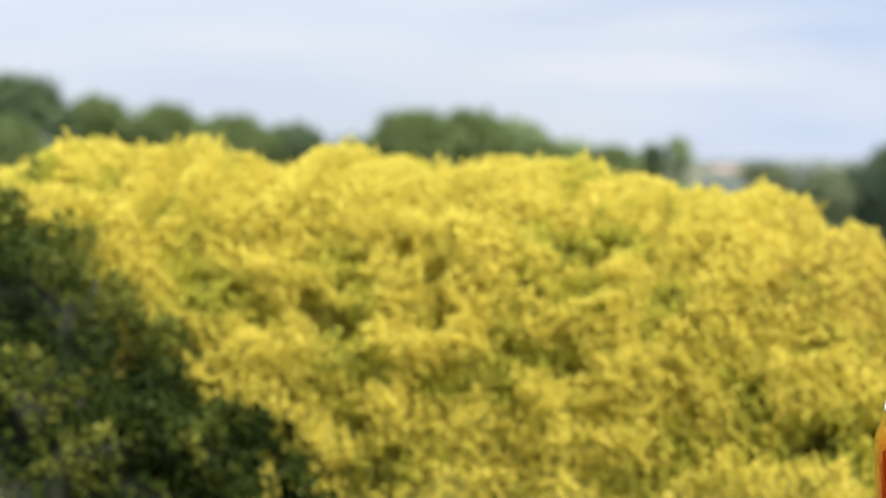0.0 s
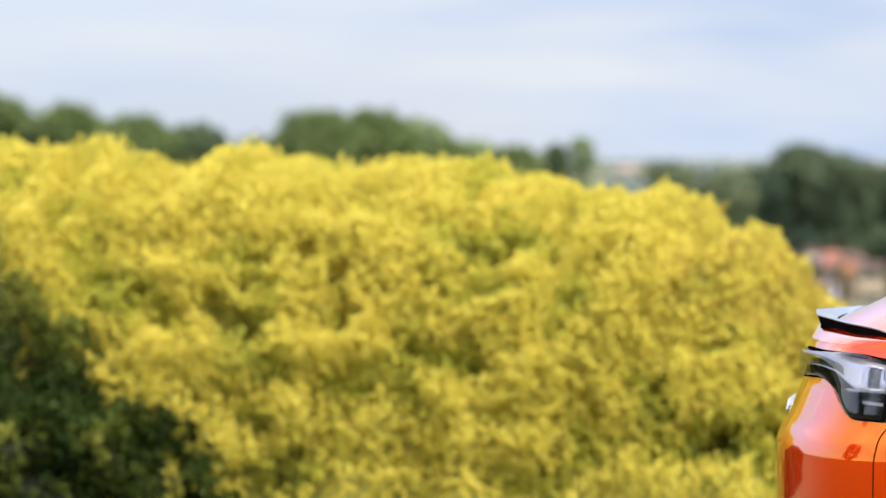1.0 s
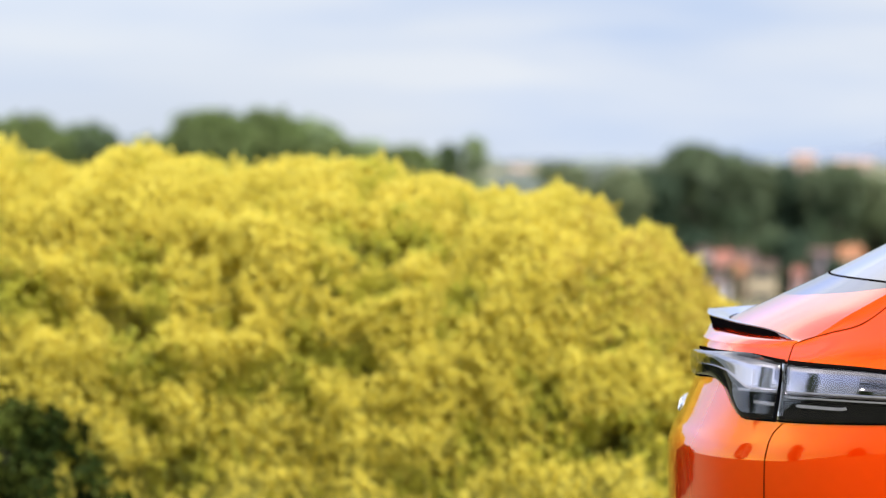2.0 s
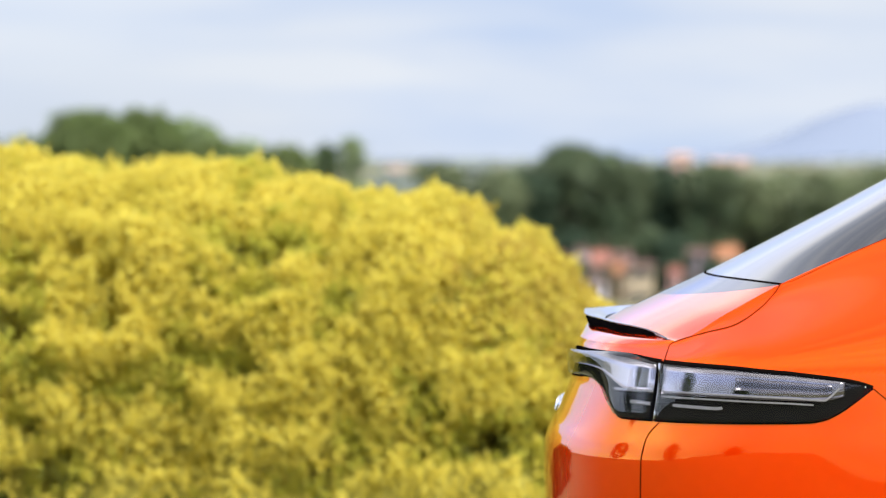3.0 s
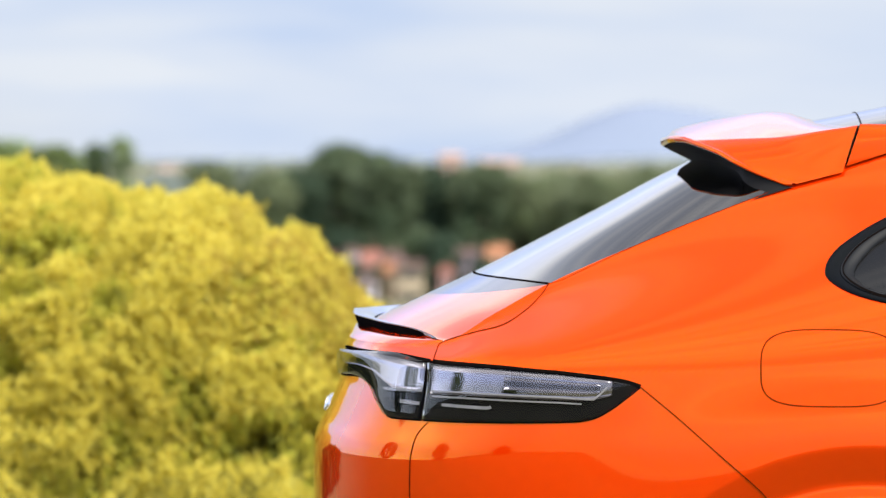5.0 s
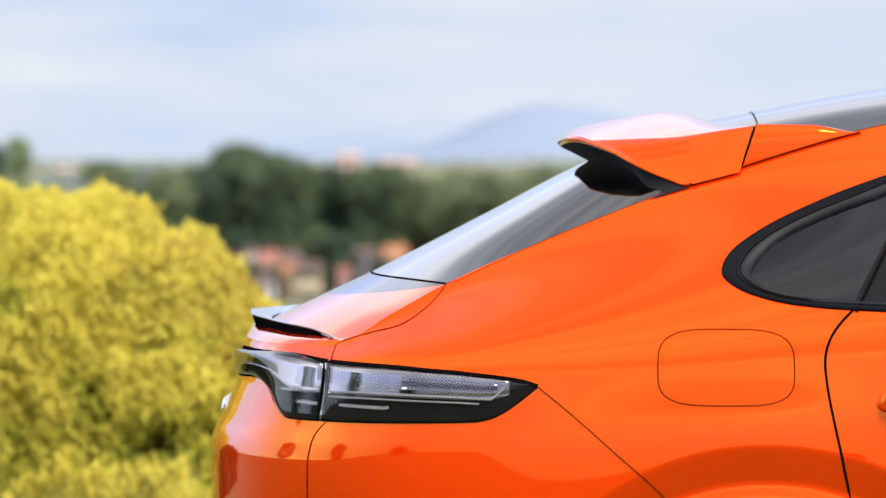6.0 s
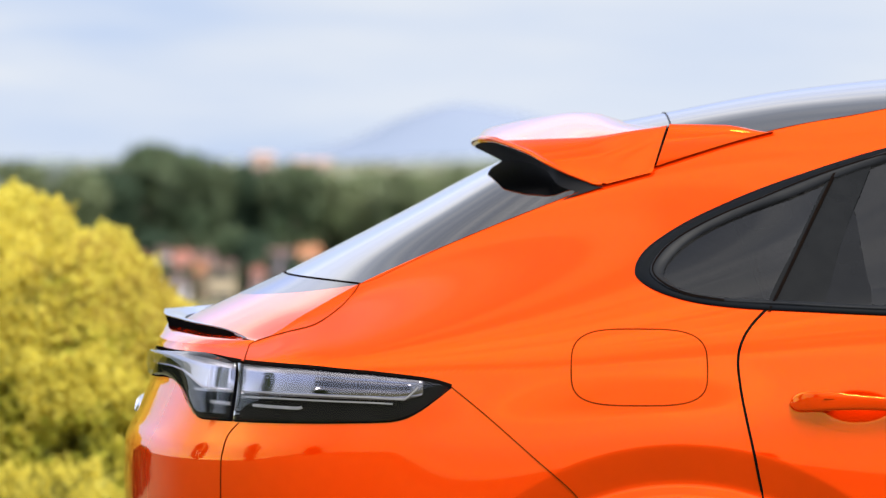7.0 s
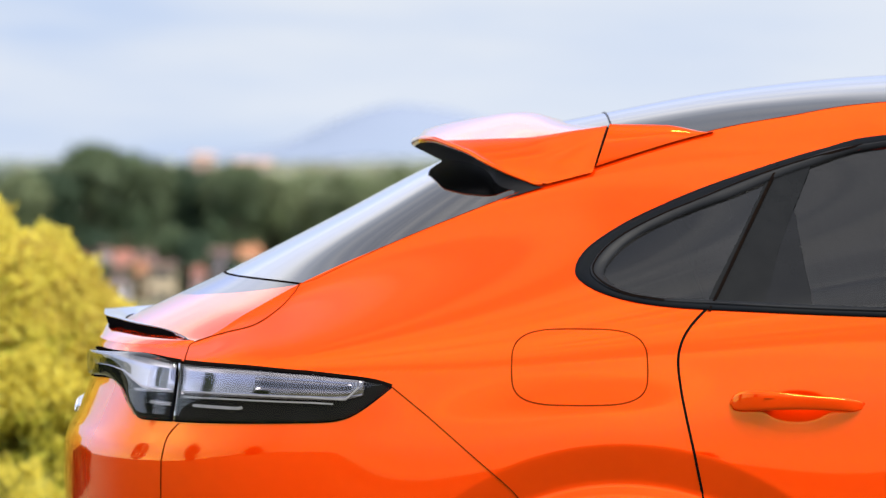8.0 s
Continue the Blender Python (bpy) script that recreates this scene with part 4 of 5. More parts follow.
FLAP = [(0.2615 + 0.1300 * math.copysign(abs(math.cos(g)) ** 0.56, math.cos(g)) * (1 - 0.02 * math.sin(g)), 1.0705 + 0.0718 * math.copysign(abs(math.sin(g)) ** 0.56, math.sin(g))) for g in [2 * math.pi * k / 40 for k in range(40)]]
flap = patch("fuel_flap", FLAP, (0.2615, 1.0705), 0.0006, PAINT, car, NEAR, 14, "orange fuel filler flap", steps=2)
ribbon("flap_gap", FLAP, 0.0031, 0.0014, SEAM, flap, NEAR, True, 2)


def make_wheel(x, sign):
    y = MID + sign * 0.83
    def lathe(profile, count):
        return [(x + r * math.cos(g), y + sign * d, HUB + r * math.sin(g)) for d, r in profile for g in [2 * math.pi * k / count for k in range(count)]]
    tyre = [(-0.13, 0.285), (-0.14, 0.33), (-0.12, 0.372), (-0.08, 0.385), (0.08, 0.385), (0.12, 0.372), (0.135, 0.33), (0.12, 0.285)]
    wheel = part("wheel", lathe([(-0.12, 0.284), (0.115, 0.284), (0.12, 0.275), (0.09, 0.262), (-0.10, 0.255)], 48), grid_faces(5, 48, sign < 0, True), ALLOY, car, "dark alloy wheel")
    part("tyre", lathe(tyre, 48), grid_faces(8, 48, sign < 0, True), RUBBER, wheel, "black rubber tyre")
    bm = bmesh.new()
    add_rod(bm, (x, y - 0.02, HUB), (x, y + sign * 0.085, HUB), 0.07, 0.065, 24)
    for k in range(5):
        g = 2 * math.pi * k / 5
        for d in (-0.12, 0.12):
            add_rod(bm, (x + 0.05 * math.cos(g), y + sign * 0.07, HUB + 0.05 * math.sin(g)), (x + 0.27 * math.cos(g + d), y + sign * 0.085, HUB + 0.27 * math.sin(g + d)), 0.02, 0.016, 8)
    bm_part("spokes", bm, ALLOY, wheel)
    bm = bmesh.new()
    add_rod(bm, (x, y - 0.01, HUB), (x, y + sign * 0.01, HUB), 0.19, 0.19, 32)
    bm_part("brake_disc", bm, CHROME, wheel)
    # rolled edge of the wing over the wheel
    lip, n = [], 41
    for k in range(n):
        g = math.pi * (-0.06 + 1.12 * k / (n - 1))
        for r, o in ((0.452, 0.0002), (0.446, 0.0002), (0.425, 0.0002), (0.418, -0.004), (0.418, -0.04)):
            px, pz = x + r * math.cos(g), max(0.285, HUB + r * math.sin(g))
            lip.append(at_side(px, pz, sign, o))
    part("arch_edge", lip, grid_faces(n, 5, sign < 0), PAINT, shell["body"])
    # dark liner over the wheel
    arch, n = [], 33
    for k in range(n):
        g = math.pi * k / (n - 1)
        for d in (-0.25, 0.02, 0.10):
            r = 0.435
            arch.append((x + r * math.cos(g), y + sign * d, HUB + r * math.sin(g)))
    part("wheel_arch_liner", arch, grid_faces(n, 3, sign < 0), BLACK_MATT, car)


for wheel_x in (AXLE_R, AXLE_F):
    for sign in (NEAR, FAR):
        make_wheel(wheel_x, sign)


def make_cabin():
    """A dark lining inside the skin, floor and seats."""
    verts, xs = [], [-0.40 + 0.1 * i for i in range(37)]
    for x in xs:
        ze, we = EDGE_Z(x) - 0.05, EDGE_W(x) - 0.06
        zc = ze + 0.04
        wall = min(0.84, flank(x, 1.0) - 0.10)
        low = 0.80 if abs(x - AXLE_R) < 0.5 or abs(x - AXLE_F) < 0.5 else 0.34
        half = [(0, zc), (we * 0.6, zc - 0.01), (we, ze), (mix(we, wall, 0.6), mix(ze, 1.1, 0.5)), (wall, min(1.05, ze - 0.03)), (wall, low), (0, low)]
        for w, z in half:
            verts.append((x, MID - w, z))
        for w, z in half[-2:0:-1]:
            verts.append((x, MID + w, z))
    faces = [f for f in grid_faces(len(xs), 12, True, True) if not (0.3 < min(verts[v][0] for v in f) < 2.2 and min(verts[v][2] for v in f) > 1.0 and max(abs(verts[v][1] - MID) for v in f) > 0.6)]
    faces += [tuple(range(12)), tuple(range(len(verts) - 1, len(verts) - 13, -1))]
    lining = part("cabin_lining", verts, faces, LINER, car, "dark cabin lining")
    for x, w, wide in ((0.95, -0.36, 0.52), (0.95, 0.36, 0.52), (1.95, -0.36, 0.5), (1.95, 0.36, 0.5)):
        bm = bmesh.new()
        add_box(bm, (x, MID + w, 0.62), (0.5, wide, 0.2), 0.05)
        add_box(bm, (x - 0.30, MID + w, 0.95), (0.16, wide, 0.62), 0.06, Matrix.Rotation(radians(-16), 4, "Y"))
        seat = bm_part("seat", bm, LEATHER, car, "dark leather seat")
        bm = bmesh.new()
        add_box(bm, (x - 0.41, MID + w, 1.30), (0.10, 0.26, 0.17), 0.04, Matrix.Rotation(radians(-12), 4, "Y"))
        bm_part("headrest", bm, LEATHER, seat)
    bm = bmesh.new()
    add_box(bm, (1.7, MID, 0.30), (3.6, 1.55, 0.06), 0.02)
    bm_part("floor_pan", bm, BLACK_MATT, car)


make_cabin()

# chrome lettering on the tail, as plain shapes
for k in range(7):
    w = (k - 3) * 0.062
    bm = bmesh.new()
    a = CORNER_R - ARC * (1 - 0.5 * (abs(w) / 0.95) ** 1.25 / 1.57)
    add_box(bm, (TAIL(0.945) - 0.005 + 0.012 * (abs(w) / 0.2) ** 2, MID + w, 0.945), (0.018, 0.040, 0.024), 0.004, Matrix.Rotation(radians(14), 4, "Y"))
    bm_part("emblem", bm, CHROME, shell["tailgate"], "small chrome lettering block")


# ---- plants ----
def leaves(name, places, ways, sizes, mat, parent, per=7, spread=0.5, narrow=0.45, rng=None, label=""):
    """Sprigs at places along ways: each a bunch of folded leaves, all in one mesh."""
    n = len(places)
    rng = rng or np.random.default_rng(1)
    P = np.repeat(places, per, axis=0)
    W = np.repeat(ways, per, axis=0)
    S = np.repeat(sizes, per)
    k = np.tile(np.arange(per) / per, n)
    d = W * 0.6 + rng.normal(0, spread, (n * per, 3))
    d /= np.linalg.norm(d, axis=1)[:, None]
    side_way = np.cross(d, W + rng.normal(0, 0.35, (n * per, 3)))
    side_way /= np.linalg.norm(side_way, axis=1)[:, None] + 1e-9
    fold = np.cross(d, side_way)
    root = P + W * (k * 1.6 * S)[:, None]
    L = (S * rng.uniform(0.7, 1.25, n * per))[:, None]
    a = root
    b = root + d * L * 0.5 + side_way * L * narrow * 0.5 + fold * L * 0.1
    c = root + d * L
    e = root + d * L * 0.5 - side_way * L * narrow * 0.5 + fold * L * 0.1
    verts = np.stack([a, b, c, e], axis=1).reshape(-1, 3)
    o = np.array(base_of(parent))
    me = bpy.data.meshes.new(name)
    count = n * per
    me.vertices.add(count * 4)
    me.vertices.foreach_set("co", (verts - o).astype(np.float32).ravel())
    me.loops.add(count * 4)
    me.loops.foreach_set("vertex_index", np.arange(count * 4, dtype=np.int32))
    me.polygons.add(count)
    me.polygons.foreach_set("loop_start", np.arange(0, count * 4, 4, dtype=np.int32))
    me.update(calc_edges=True)
    me.materials.append(mat)
    ob = new(name, me)
    ob.parent = parent
    tagged(ob, label, kind="stuff")
    return ob


def mound_point(x, g, top, deep, mid_y):
    """A place on a mound of clipped growth: g from the front foot (0) over the top (pi/2) to the back foot (pi)."""
    h = max(0.02, top(x) - 0.06)
    c, s = math.cos(g), math.sin(g)
    y = mid_y - deep * math.copysign(abs(c) ** 0.8, c) * min(1, max(0.25, h / 1.2))
    z = h * abs(s) ** 0.55
    return x, y, z


def shrub(name, label, x0, x1, top, deep, mid_y, count, mats, seed, size=0.019, ends=0.0, lump=0.13, core=LEAF_SHADE, calm=0.0, holes=(), amber=None):
    """A mound of clipped growth in tufts; calm levels the tufts along its top, and holes (x, z, radius) open into it; its growth turns amber between the two x of amber."""
    rng = np.random.default_rng(seed)

    def billow(px, py, pz):
        return 0.7 * noise.noise(Vector((px * 1.8, py * 1.8, pz * 2.4 + seed))) + 1.0 * noise.noise(Vector((px * 4.5, py * 4.5, pz * 6 + seed))) + 0.3 * noise.noise(Vector((px * 11, py * 11, pz * 13 + seed)))

    def hollow(px, py, pz, lumps):
        """How near a place is to a dark hollow between the tufts, below 0 in it."""
        broad = noise.noise(Vector((px * 2.0, py * 2.0, pz * 3.2 + seed + 7))) + 0.7 * noise.noise(Vector((px * 5.5, py * 5.5, pz * 8 + seed + 3)))
        fine = noise.noise(Vector((px * 9, py * 9, pz * 12 + seed + 11)))
        pit = sum(math.exp(-((px - hx) ** 2 + (pz - hz) ** 2) / (r * r)) for hx, hz, r in holes if abs(px - hx) < 0.25)
        return 0.5 * lumps + 0.85 * fine + 0.35 * broad + 0.57 - 1.6 * pit, broad, fine, pit

    root = tagged(empty(name, ((x0 + x1) / 2, mid_y, 0)), label, "shrub")
    # inner mass of twigs and leaves, with its shade mixed into the colour
    verts, cols, rows = [], 84, 260
    for i in range(rows):
        x = mix(x0 + 0.15, x1 - 0.15, i / (rows - 1))
        for j in range(cols):
            g = math.pi * j / (cols - 1)
            px, py, pz = mound_point(x, g, top, deep, mid_y)
            lumps = billow(px, py, pz) * (1 - calm * smooth(0.6, 1.0, math.sin(g)))
            near = hollow(px, py, pz, lumps)
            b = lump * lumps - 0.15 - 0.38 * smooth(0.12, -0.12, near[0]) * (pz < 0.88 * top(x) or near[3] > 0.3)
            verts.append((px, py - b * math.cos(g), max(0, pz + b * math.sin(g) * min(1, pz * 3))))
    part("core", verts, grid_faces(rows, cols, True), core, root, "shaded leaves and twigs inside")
    bm = bmesh.new()
    for k in range(26):
        x = mix(x0 + 0.3, x1 - 0.3, (k + 0.5) / 26)
        add_rod(bm, (x, mid_y, 0), (x + random.uniform(-0.2, 0.2), mid_y + random.uniform(-0.15, 0.3), max(0.1, top(x) - 0.4)), 0.02, 0.005, 6)
    bm_part("branches", bm, BARK, root)
    groups = [([], [], []) for _ in mats]
    made = 0
    while made < count:
        x = rng.uniform(x0, x1)
        g = rng.uniform(0.0, 0.72 * math.pi) if rng.random() < 0.92 else rng.uniform(0.72 * math.pi, math.pi)
        px, py, pz = mound_point(x, g, top, deep, mid_y)
        if pz < 0.02:
            continue
        lumps = billow(px, py, pz)
        rise = lump * lumps * (1 - calm * smooth(0.6, 1.0, math.sin(g)))
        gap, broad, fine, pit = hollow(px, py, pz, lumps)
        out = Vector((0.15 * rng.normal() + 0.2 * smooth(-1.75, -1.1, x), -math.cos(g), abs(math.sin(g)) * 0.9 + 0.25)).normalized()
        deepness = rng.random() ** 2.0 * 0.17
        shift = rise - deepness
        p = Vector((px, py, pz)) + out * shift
        # hollows greener, their shade partly put into the leaf colour; tips golden
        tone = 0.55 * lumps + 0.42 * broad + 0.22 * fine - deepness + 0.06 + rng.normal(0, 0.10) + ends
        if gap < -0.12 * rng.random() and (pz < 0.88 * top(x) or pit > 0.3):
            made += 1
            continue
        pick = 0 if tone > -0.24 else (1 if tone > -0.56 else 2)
        if amber and rng.random() < 0.6 * smooth(amber[0], amber[1], x) * smooth(0.5, 0.85, pz / top(x)):
            pick = 3
        way = out + Vector((0, 0, 0.55 + 0.75 * max(0.0, 1 - pz / top(x)))) + Vector(rng.normal(0, 0.22, 3))
        a, b, c = groups[pick]
        if 0.36 * math.pi < g < 0.62 * math.pi and rng.random() < (0.11 if noise.noise(Vector((px * 3.1, 0, seed))) > 0.12 else 0.012):
            # an upright shoot over the top
            for k in range(5):
                a.append(p + Vector((0.006 * k * rng.normal(), 0, 0.013 * k)))
                b.append(Vector((0.2 * rng.normal(), -0.2, 1)).normalized())
                c.append(size)
        a.append(p)
        b.append(way.normalized())
        c.append(size * rng.uniform(0.75, 1.35))
        made += 1
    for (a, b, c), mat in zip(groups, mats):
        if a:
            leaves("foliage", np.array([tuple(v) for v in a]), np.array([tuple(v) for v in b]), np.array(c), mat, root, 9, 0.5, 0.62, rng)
    return root


HEDGE_TOP = curve([(-6.4, 1.1), (-5.6, 1.3), (-5.2, 1.43), (-4.95, 1.50), (-4.8, 1.592), (-4.68, 1.548), (-4.55, 1.549), (-4.45, 1.464), (-4.37, 1.599), (-4.28, 1.43), (-4.18, 1.534), (-4.1, 1.363), (-4.0, 1.453), (-3.9, 1.413), (-3.8, 1.504), (-3.68, 1.564),
                   (-3.6, 1.461), (-3.5, 1.515), (-3.35, 1.499), (-3.2, 1.467), (-3.07, 1.468), (-2.95, 1.492), (-2.82, 1.498), (-2.7, 1.52), (-2.6, 1.438), (-2.5, 1.435), (-2.42, 1.441), (-2.35, 1.393), (-2.28, 1.251), (-2.2, 1.398), (-2.1, 1.364), (-1.97, 1.394),
                   (-1.87, 1.318), (-1.78, 1.292), (-1.72, 1.224), (-1.64, 1.232), (-1.57, 1.242), (-1.5, 1.173), (-1.43, 1.082), (-1.35, 0.968), (-1.27, 0.915), (-1.18, 0.86), (-1.05, 0.8), (-0.9, 0.7), (-0.75, 0.45), (-0.62, 0.05)])
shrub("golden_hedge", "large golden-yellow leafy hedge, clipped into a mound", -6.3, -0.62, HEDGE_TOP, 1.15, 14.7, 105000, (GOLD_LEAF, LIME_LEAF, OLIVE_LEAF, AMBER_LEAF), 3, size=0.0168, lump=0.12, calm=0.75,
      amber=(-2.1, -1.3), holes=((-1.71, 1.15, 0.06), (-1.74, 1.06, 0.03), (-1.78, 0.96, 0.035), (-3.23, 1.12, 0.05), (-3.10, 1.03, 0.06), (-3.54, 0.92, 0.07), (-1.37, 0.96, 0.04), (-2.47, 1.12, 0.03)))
GREEN_TOP = curve([(-6.6, 1.1), (-5.6, 1.38), (-5.0, 1.36), (-4.72, 1.30), (-4.5, 1.15), (-4.36, 0.93), (-3.95, 0.72), (-3.62, 0.53), (-3.42, 0.05)])
shrub("green_shrub", "dark green shrub with yellow-green tips against the hedge", -6.4, -3.44, GREEN_TOP, 0.7, 13.75, 15000, (OLIVE_LEAF, MID_GREEN, GREEN_LEAF), 8, ends=-0.59, size=0.022, lump=0.2, core=DARK_LEAF_SHADE)


def tree(x, y, top, wide, mat, seed, leaf=0.45, count=420, slim=False, label="leafy green tree standing in the valley", low=0.25):
    """A tapered trunk with limbs and a crown of many leaf sprays in uneven clumps."""
    rng = np.random.default_rng(seed)
    foot = ground_z(x, y) - 0.1
    tall = top - foot
    root = tagged(empty("tree", (x, y, foot)), label, "tree", group="trees in the valley" if y > 300 else "trees on the slope" if y > 0 else "trees on the grass")
    bm = bmesh.new()
    add_rod(bm, (x, y, foot), (x, y, foot + tall * 0.55), tall * 0.03, tall * 0.014, 10)
    add_rod(bm, (x, y, foot + tall * 0.55), (x + 0.02 * tall, y, foot + tall * 0.88), tall * 0.014, tall * 0.004, 8)
    for k in range(7):
        g, h = 2.4 * k, tall * (0.28 + 0.07 * k)
        reach = wide * 0.32
        add_rod(bm, (x, y, foot + h), (x + reach * math.cos(g), y + reach * math.sin(g), foot + h + tall * 0.15), tall * 0.010, tall * 0.003, 6)
    bm_part("trunk", bm, BARK, root)
    # a rounded dome over a fuller body
    clumps, dome = [], min(wide * 0.5, tall * 0.45)
    for k in range(64 if not slim else 90):
        cr = wide * rng.uniform(0.10, 0.17) * (2 if slim else 1)
        g = rng.uniform(0, 2 * math.pi)
        if rng.random() < (0.08 if slim else 0.5):
            rise = rng.random()
            reach = (dome - cr) * math.sqrt(1 - rise * rise)
            z = top - dome + (dome - cr) * rise
        else:
            z = rng.uniform(foot + low * tall, top - dome)
            reach = (dome - cr) * rng.uniform(0.7, 1.0) * smooth(foot + low * 0.3 * tall, foot + (low + 0.25) * tall, z)
        clumps.append((x + reach * math.cos(g), y + reach * math.sin(g), z, cr))
    places, ways, sizes = [], [], []
    for cx, cy, cz, cr in clumps:
        for _ in range(count // len(clumps) + 1):
            d = rng.normal(0, 1, 3)
            d /= np.linalg.norm(d)
            q = cr * rng.uniform(0.55, 1.05)
            places.append((cx + d[0] * q, cy + d[1] * q, cz + d[2] * q * 0.9))
            ways.append((d[0], d[1], d[2] * 0.6 + 0.4))
            sizes.append(leaf * rng.uniform(0.7, 1.3))
    leaves("crown", np.array(places), np.array(ways), np.array(sizes), mat, root, 6, 0.7, 0.6, rng)
    return root


# the nearer wood on the slope behind the hedge
for i, (x, top, wide, mat, y) in enumerate((
        (-56.2, 3.3, 4.5, TREE_LEAF, 154), (-58.8, 5.6, 8.0, TREE_LEAF, 160), (-55.5, 5.4, 5.0, DARK_TREE_LEAF, 158), (-51.8, 4.25, 3.2, TREE_LEAF, 163), (-48.6, 3.85, 3.4, TREE_LEAF, 160), (-45.3, 3.4, 3.8, TREE_LEAF, 157),
        (-42.6, 2.9, 3.0, DARK_TREE_LEAF, 162), (-39.8, 2.3, 3.0, TREE_LEAF, 160), (-37.0, 3.65, 3.9, TREE_LEAF, 158), (-34.3, 3.62, 3.6, TREE_LEAF, 161), (-32.2, 3.1, 2.0, PALE_TREE_LEAF, 175),
        (-29.9, 2.2, 2.4, PALE_TREE_LEAF, 175), (-28.0, 1.9, 2.3, TREE_LEAF, 164), (-31.0, 2.2, 2.6, TREE_LEAF, 161))):
    tree(x * y / 160, y, 1.46 + (top - 1.46) * y / 160, wide * y / 160, mat, 20 + i, 0.28, 3200, low=0.08, label="rounded green tree on the slope behind the hedge")
tree(-26.02, 160, 2.2, 0.75, DARK_TREE_LEAF, 41, 0.16, 2600, True, "narrow dark green upright tree", 0.1)
tree(-24.89, 160, 2.45, 0.8, PALE_TREE_LEAF, 42, 0.16, 2600, True, "narrow pale green upright tree", 0.1)
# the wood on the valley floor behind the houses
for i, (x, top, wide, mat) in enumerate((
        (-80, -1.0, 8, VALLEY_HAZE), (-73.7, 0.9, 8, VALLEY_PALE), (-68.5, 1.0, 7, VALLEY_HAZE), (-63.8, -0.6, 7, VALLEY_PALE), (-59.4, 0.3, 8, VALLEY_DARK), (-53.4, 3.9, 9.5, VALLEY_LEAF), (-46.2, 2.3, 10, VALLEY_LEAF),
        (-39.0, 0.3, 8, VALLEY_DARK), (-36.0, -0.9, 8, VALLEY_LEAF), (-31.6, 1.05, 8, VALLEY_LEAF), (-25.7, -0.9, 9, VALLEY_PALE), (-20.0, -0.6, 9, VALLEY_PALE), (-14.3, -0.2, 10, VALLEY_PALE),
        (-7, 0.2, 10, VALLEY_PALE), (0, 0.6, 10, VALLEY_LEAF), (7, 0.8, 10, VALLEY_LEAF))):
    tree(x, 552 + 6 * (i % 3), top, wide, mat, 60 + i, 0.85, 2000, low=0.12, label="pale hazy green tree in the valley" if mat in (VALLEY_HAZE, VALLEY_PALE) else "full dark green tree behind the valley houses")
tree(-40.2, 541, -8.8, 5.5, VALLEY_LEAF, 81, 0.6, 1600, low=0.1, label="low round green tree among the valley houses")
tree(-36.2, 536, -9.4, 5.0, VALLEY_DARK, 82, 0.6, 1600, low=0.1, label="low round green tree among the valley houses")
tree(-34.6, 524, -11.8, 3.4, VALLEY_DARK, 83, 0.5, 1400, low=0.1, label="small dark green tree between the valley houses")
tree(-43.4, 520, -13.4, 2.6, VALLEY_LEAF, 84, 0.5, 1400, low=0.1, label="small dark green tree between the valley houses")
tree(-29.4, 519, -12.9, 2.4, VALLEY_DARK, 85, 0.5, 1400, low=0.1, label="small dark green tree between the valley houses")
tree(-50.6, 536, -8.8, 5.0, VALLEY_DARK, 87, 0.6, 1600, low=0.1, label="low round green tree among the valley houses")
tree(-48.0, 518, -13.2, 2.2, VALLEY_DARK, 86, 0.5, 1400, low=0.1, label="small dark green tree between the valley houses")
# trees behind the camera, which the paint mirrors
for i, (x, y, top, wide, leaf_count, what) in enumerate((
        (-62, 17, 17, 14, 4600, "dense leafy green tree standing alone on level grass"), (-41, -17, 11.5, 19, 2400, "tall airy tree with thin foliage on level grass"),
        (-17, -36, 4.2, 20, 4600, "broad low green tree on level grass"), (30, -80, 5.0, 9, 2600, "leafy green tree standing alone on level grass"))):
    tree(x, y, top, wide, TREE_LEAF, 90 + i, 0.3, leaf_count, low=0.08, label=what)


def far_wood():
    """Woods across the far side of the valley, too many to count."""
    rng = np.random.default_rng(5)
    places, ways, sizes = [], [], []
    for _ in range(5200):
        y = rng.uniform(950, 2600)
        x = rng.uniform(-0.42, 0.16) * y
        if noise.noise(Vector((x / 120, y / 160, 0))) < -0.05:
            continue
        places.append((x, y, ground_z(x, y) + rng.uniform(-1, 2)))
        ways.append((rng.normal() * 0.5, rng.normal() * 0.5, 0.8))
        sizes.append(rng.uniform(1.2, 2.6))
    root = tagged(empty("woodland", (0, 1500, 0)), "pale distant woods across the valley", "woods", kind="stuff")
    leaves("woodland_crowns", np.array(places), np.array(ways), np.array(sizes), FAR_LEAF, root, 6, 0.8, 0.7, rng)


far_wood()


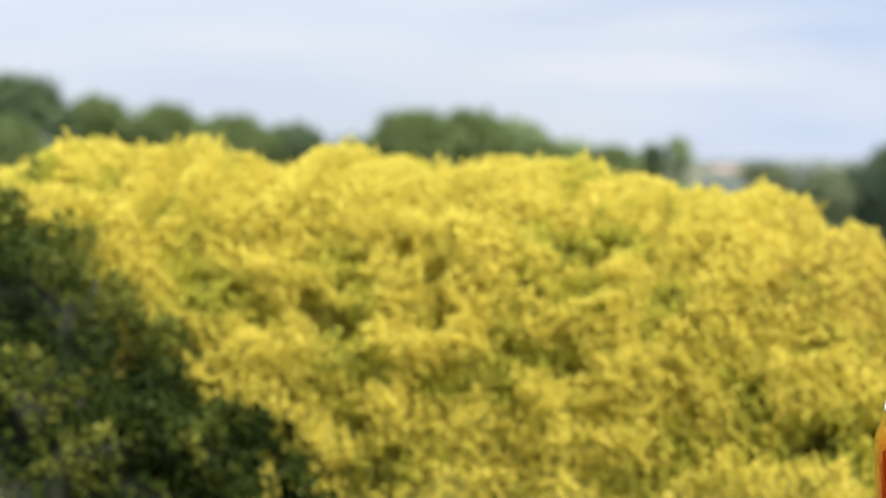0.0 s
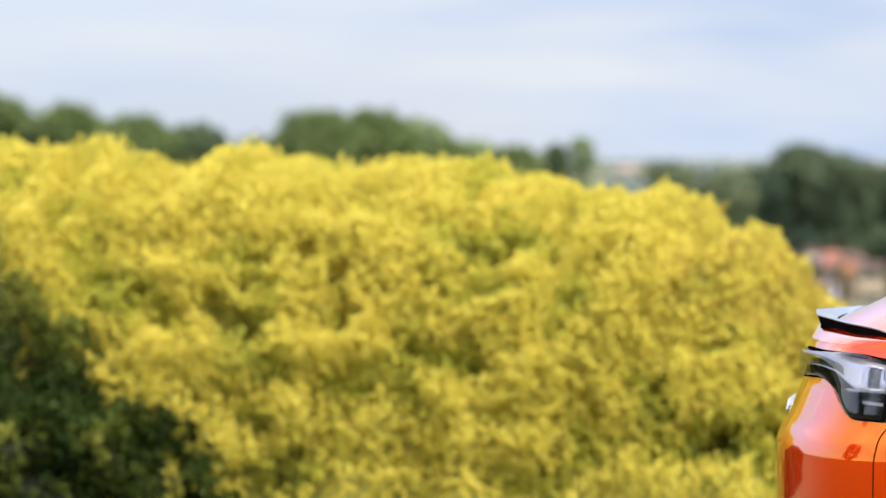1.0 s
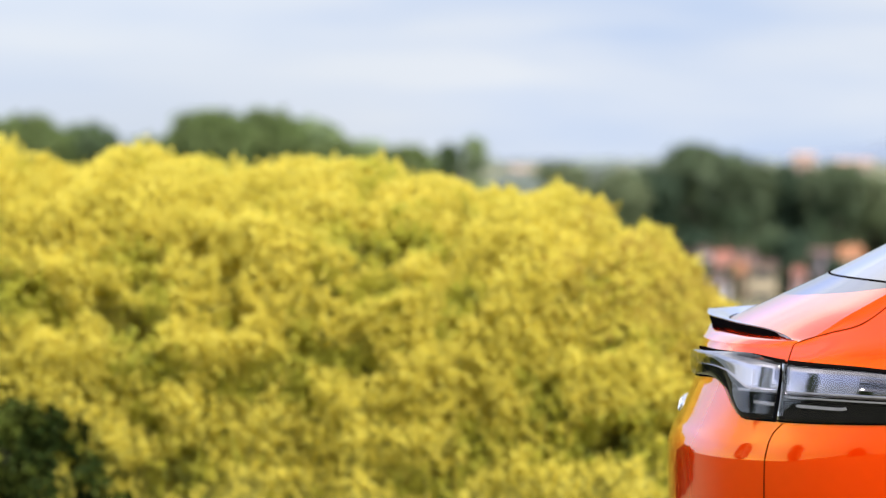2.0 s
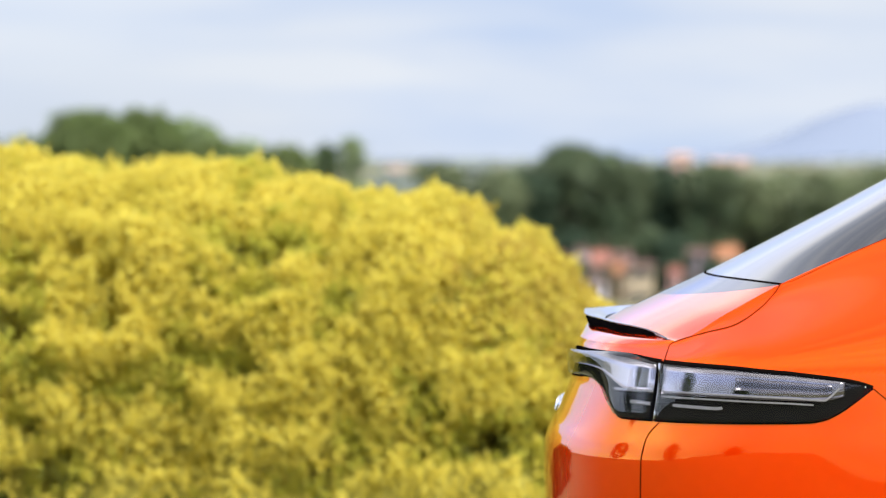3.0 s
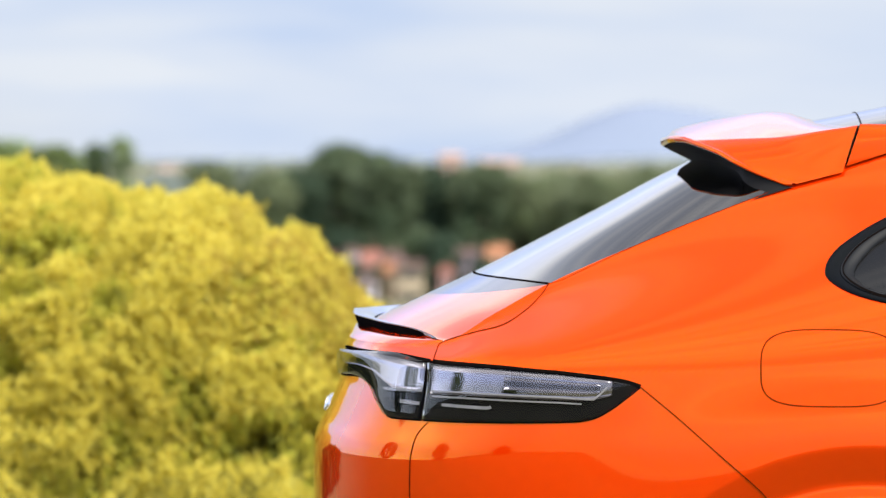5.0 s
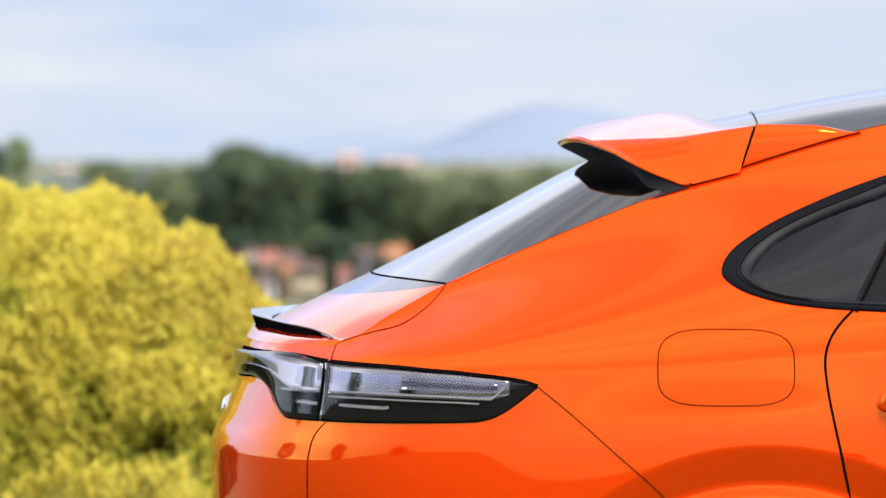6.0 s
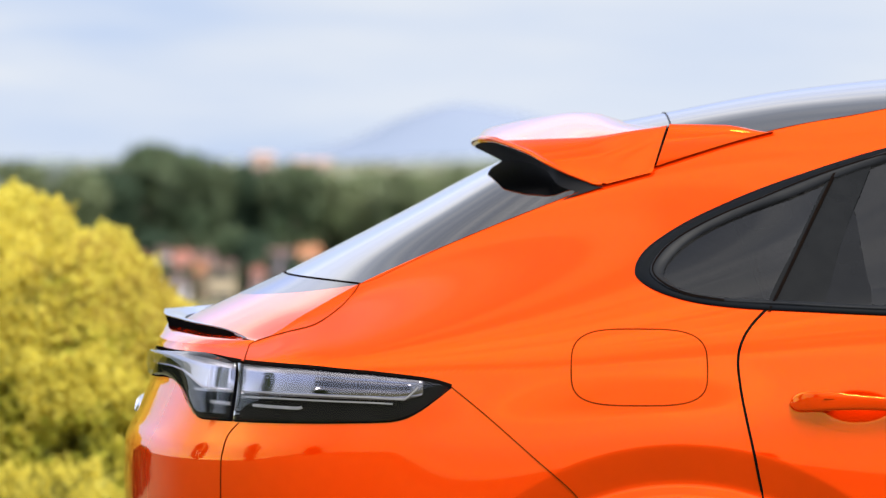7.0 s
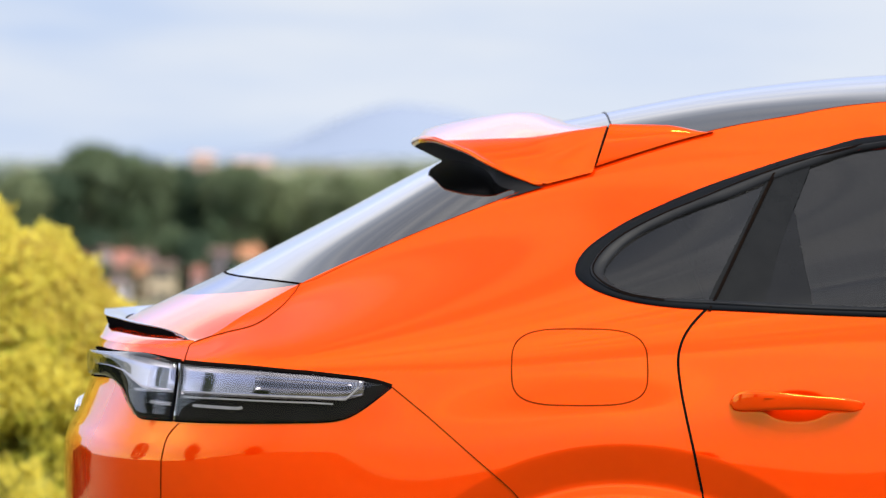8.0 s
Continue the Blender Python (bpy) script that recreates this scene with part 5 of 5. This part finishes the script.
# ---- houses ----
def house(x, y, wide, deep, eaves, ridge, wall_mat, roof_mat, turn=0.0, label="house with a terracotta roof", storeys=2):
    foot = min(ground_z(x + dx, y + dy) for dx in (-5, 5) for dy in (-5, 5)) - 0.2
    root = tagged(empty("house", (x, y, foot)), label, "house", group="houses in the valley")
    c, s = math.cos(turn), math.sin(turn)

    def w(px, py, pz):
        return (x + px * c - py * s, y + px * s + py * c, pz)
    hw, hd = wide / 2, deep / 2
    verts = [w(-hw, -hd, foot), w(hw, -hd, foot), w(hw, hd, foot), w(-hw, hd, foot), w(-hw, -hd, eaves), w(hw, -hd, eaves), w(hw, hd, eaves), w(-hw, hd, eaves), w(-hw, 0, ridge - 0.15), w(hw, 0, ridge - 0.15)]
    walls = part("wall", verts, [(0, 1, 5, 4), (1, 2, 6, 9, 5), (2, 3, 7, 6), (3, 0, 4, 8, 7)], wall_mat, root, smooth_faces=False)
    o = 0.1 + 0.06 * wide
    drop = (ridge - eaves) * o / hd
    roof = []
    for lift in (0.0, -0.22):
        roof += [w(-hw - o, -hd - o, eaves - drop + 0.1 + lift), w(hw + o, -hd - o, eaves - drop + 0.1 + lift), w(hw + o, 0, ridge + lift), w(-hw - o, 0, ridge + lift),
                 w(-hw - o, hd + o, eaves - drop + 0.1 + lift), w(hw + o, hd + o, eaves - drop + 0.1 + lift)]
    part("roof", roof, [(0, 1, 2, 3), (3, 2, 5, 4), (7, 6, 9, 8), (8, 9, 10, 11), (0, 6, 7, 1), (4, 5, 11, 10), (0, 3, 9, 6), (3, 4, 10, 9), (1, 7, 8, 2), (2, 8, 11, 5)], roof_mat, root, smooth_faces=False)
    bm = bmesh.new()
    px, py, _ = w(hw * 0.4, hd * 0.3, 0)
    add_box(bm, (px, py, ridge), (0.4, 0.4, 1.2))
    bm_part("chimney", bm, roof_mat, root, smooth_faces=False)
    for row in range(storeys):
        for col in range(3 if wide > 3.5 else 2 if wide > 2 else 1):
            px = 0 if wide <= 2 else (col - 1) * wide * 0.3 if wide > 3.5 else (col - 0.5) * wide * 0.5
            z = eaves - 1.3 - 2.7 * row
            if z < foot + 1:
                continue
            half = min(0.5, wide * 0.14)
            q = [w(px - half, -hd - 0.03, z - 0.65), w(px + half, -hd - 0.03, z - 0.65), w(px + half, -hd - 0.03, z + 0.65), w(px - half, -hd - 0.03, z + 0.65),
                 w(px - half, -hd + 0.1, z - 0.65), w(px + half, -hd + 0.1, z - 0.65), w(px + half, -hd + 0.1, z + 0.65), w(px - half, -hd + 0.1, z + 0.65)]
            part("window", q, [(0, 1, 2, 3), (0, 4, 5, 1), (1, 5, 6, 2), (2, 6, 7, 3), (3, 7, 4, 0)], WINDOW_DARK, root, smooth_faces=False)


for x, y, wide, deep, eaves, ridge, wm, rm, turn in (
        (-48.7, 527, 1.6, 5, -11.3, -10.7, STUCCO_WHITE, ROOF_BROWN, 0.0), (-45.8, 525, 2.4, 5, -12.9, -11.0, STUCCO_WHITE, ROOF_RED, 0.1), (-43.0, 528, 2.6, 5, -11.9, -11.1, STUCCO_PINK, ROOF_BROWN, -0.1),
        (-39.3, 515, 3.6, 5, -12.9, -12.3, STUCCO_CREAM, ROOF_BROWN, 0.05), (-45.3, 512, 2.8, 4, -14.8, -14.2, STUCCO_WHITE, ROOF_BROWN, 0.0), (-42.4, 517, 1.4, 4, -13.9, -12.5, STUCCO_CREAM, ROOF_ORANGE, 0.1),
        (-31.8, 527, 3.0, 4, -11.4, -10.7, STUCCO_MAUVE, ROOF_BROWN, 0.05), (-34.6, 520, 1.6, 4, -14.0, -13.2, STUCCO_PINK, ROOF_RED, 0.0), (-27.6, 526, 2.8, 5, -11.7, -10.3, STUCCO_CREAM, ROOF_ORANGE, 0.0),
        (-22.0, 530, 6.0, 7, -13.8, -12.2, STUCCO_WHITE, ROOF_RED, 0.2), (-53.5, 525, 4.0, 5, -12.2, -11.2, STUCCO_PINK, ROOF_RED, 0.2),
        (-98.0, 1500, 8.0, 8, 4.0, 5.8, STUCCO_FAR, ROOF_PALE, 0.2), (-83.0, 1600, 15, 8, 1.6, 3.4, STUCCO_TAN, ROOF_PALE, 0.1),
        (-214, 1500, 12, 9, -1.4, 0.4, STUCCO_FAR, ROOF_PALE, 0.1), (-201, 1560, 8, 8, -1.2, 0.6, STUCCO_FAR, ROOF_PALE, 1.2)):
    walls = {STUCCO_WHITE: "off-white", STUCCO_CREAM: "cream", STUCCO_PINK: "pinkish", STUCCO_MAUVE: "grey-mauve", STUCCO_FAR: "haze-paled", STUCCO_TAN: "hazy tan"}[wm]
    tiles = {ROOF_RED: "red tiled roof", ROOF_ORANGE: "orange tiled roof", ROOF_BROWN: "weathered brown roof", ROOF_PALE: "haze-paled roof, far off"}[rm]
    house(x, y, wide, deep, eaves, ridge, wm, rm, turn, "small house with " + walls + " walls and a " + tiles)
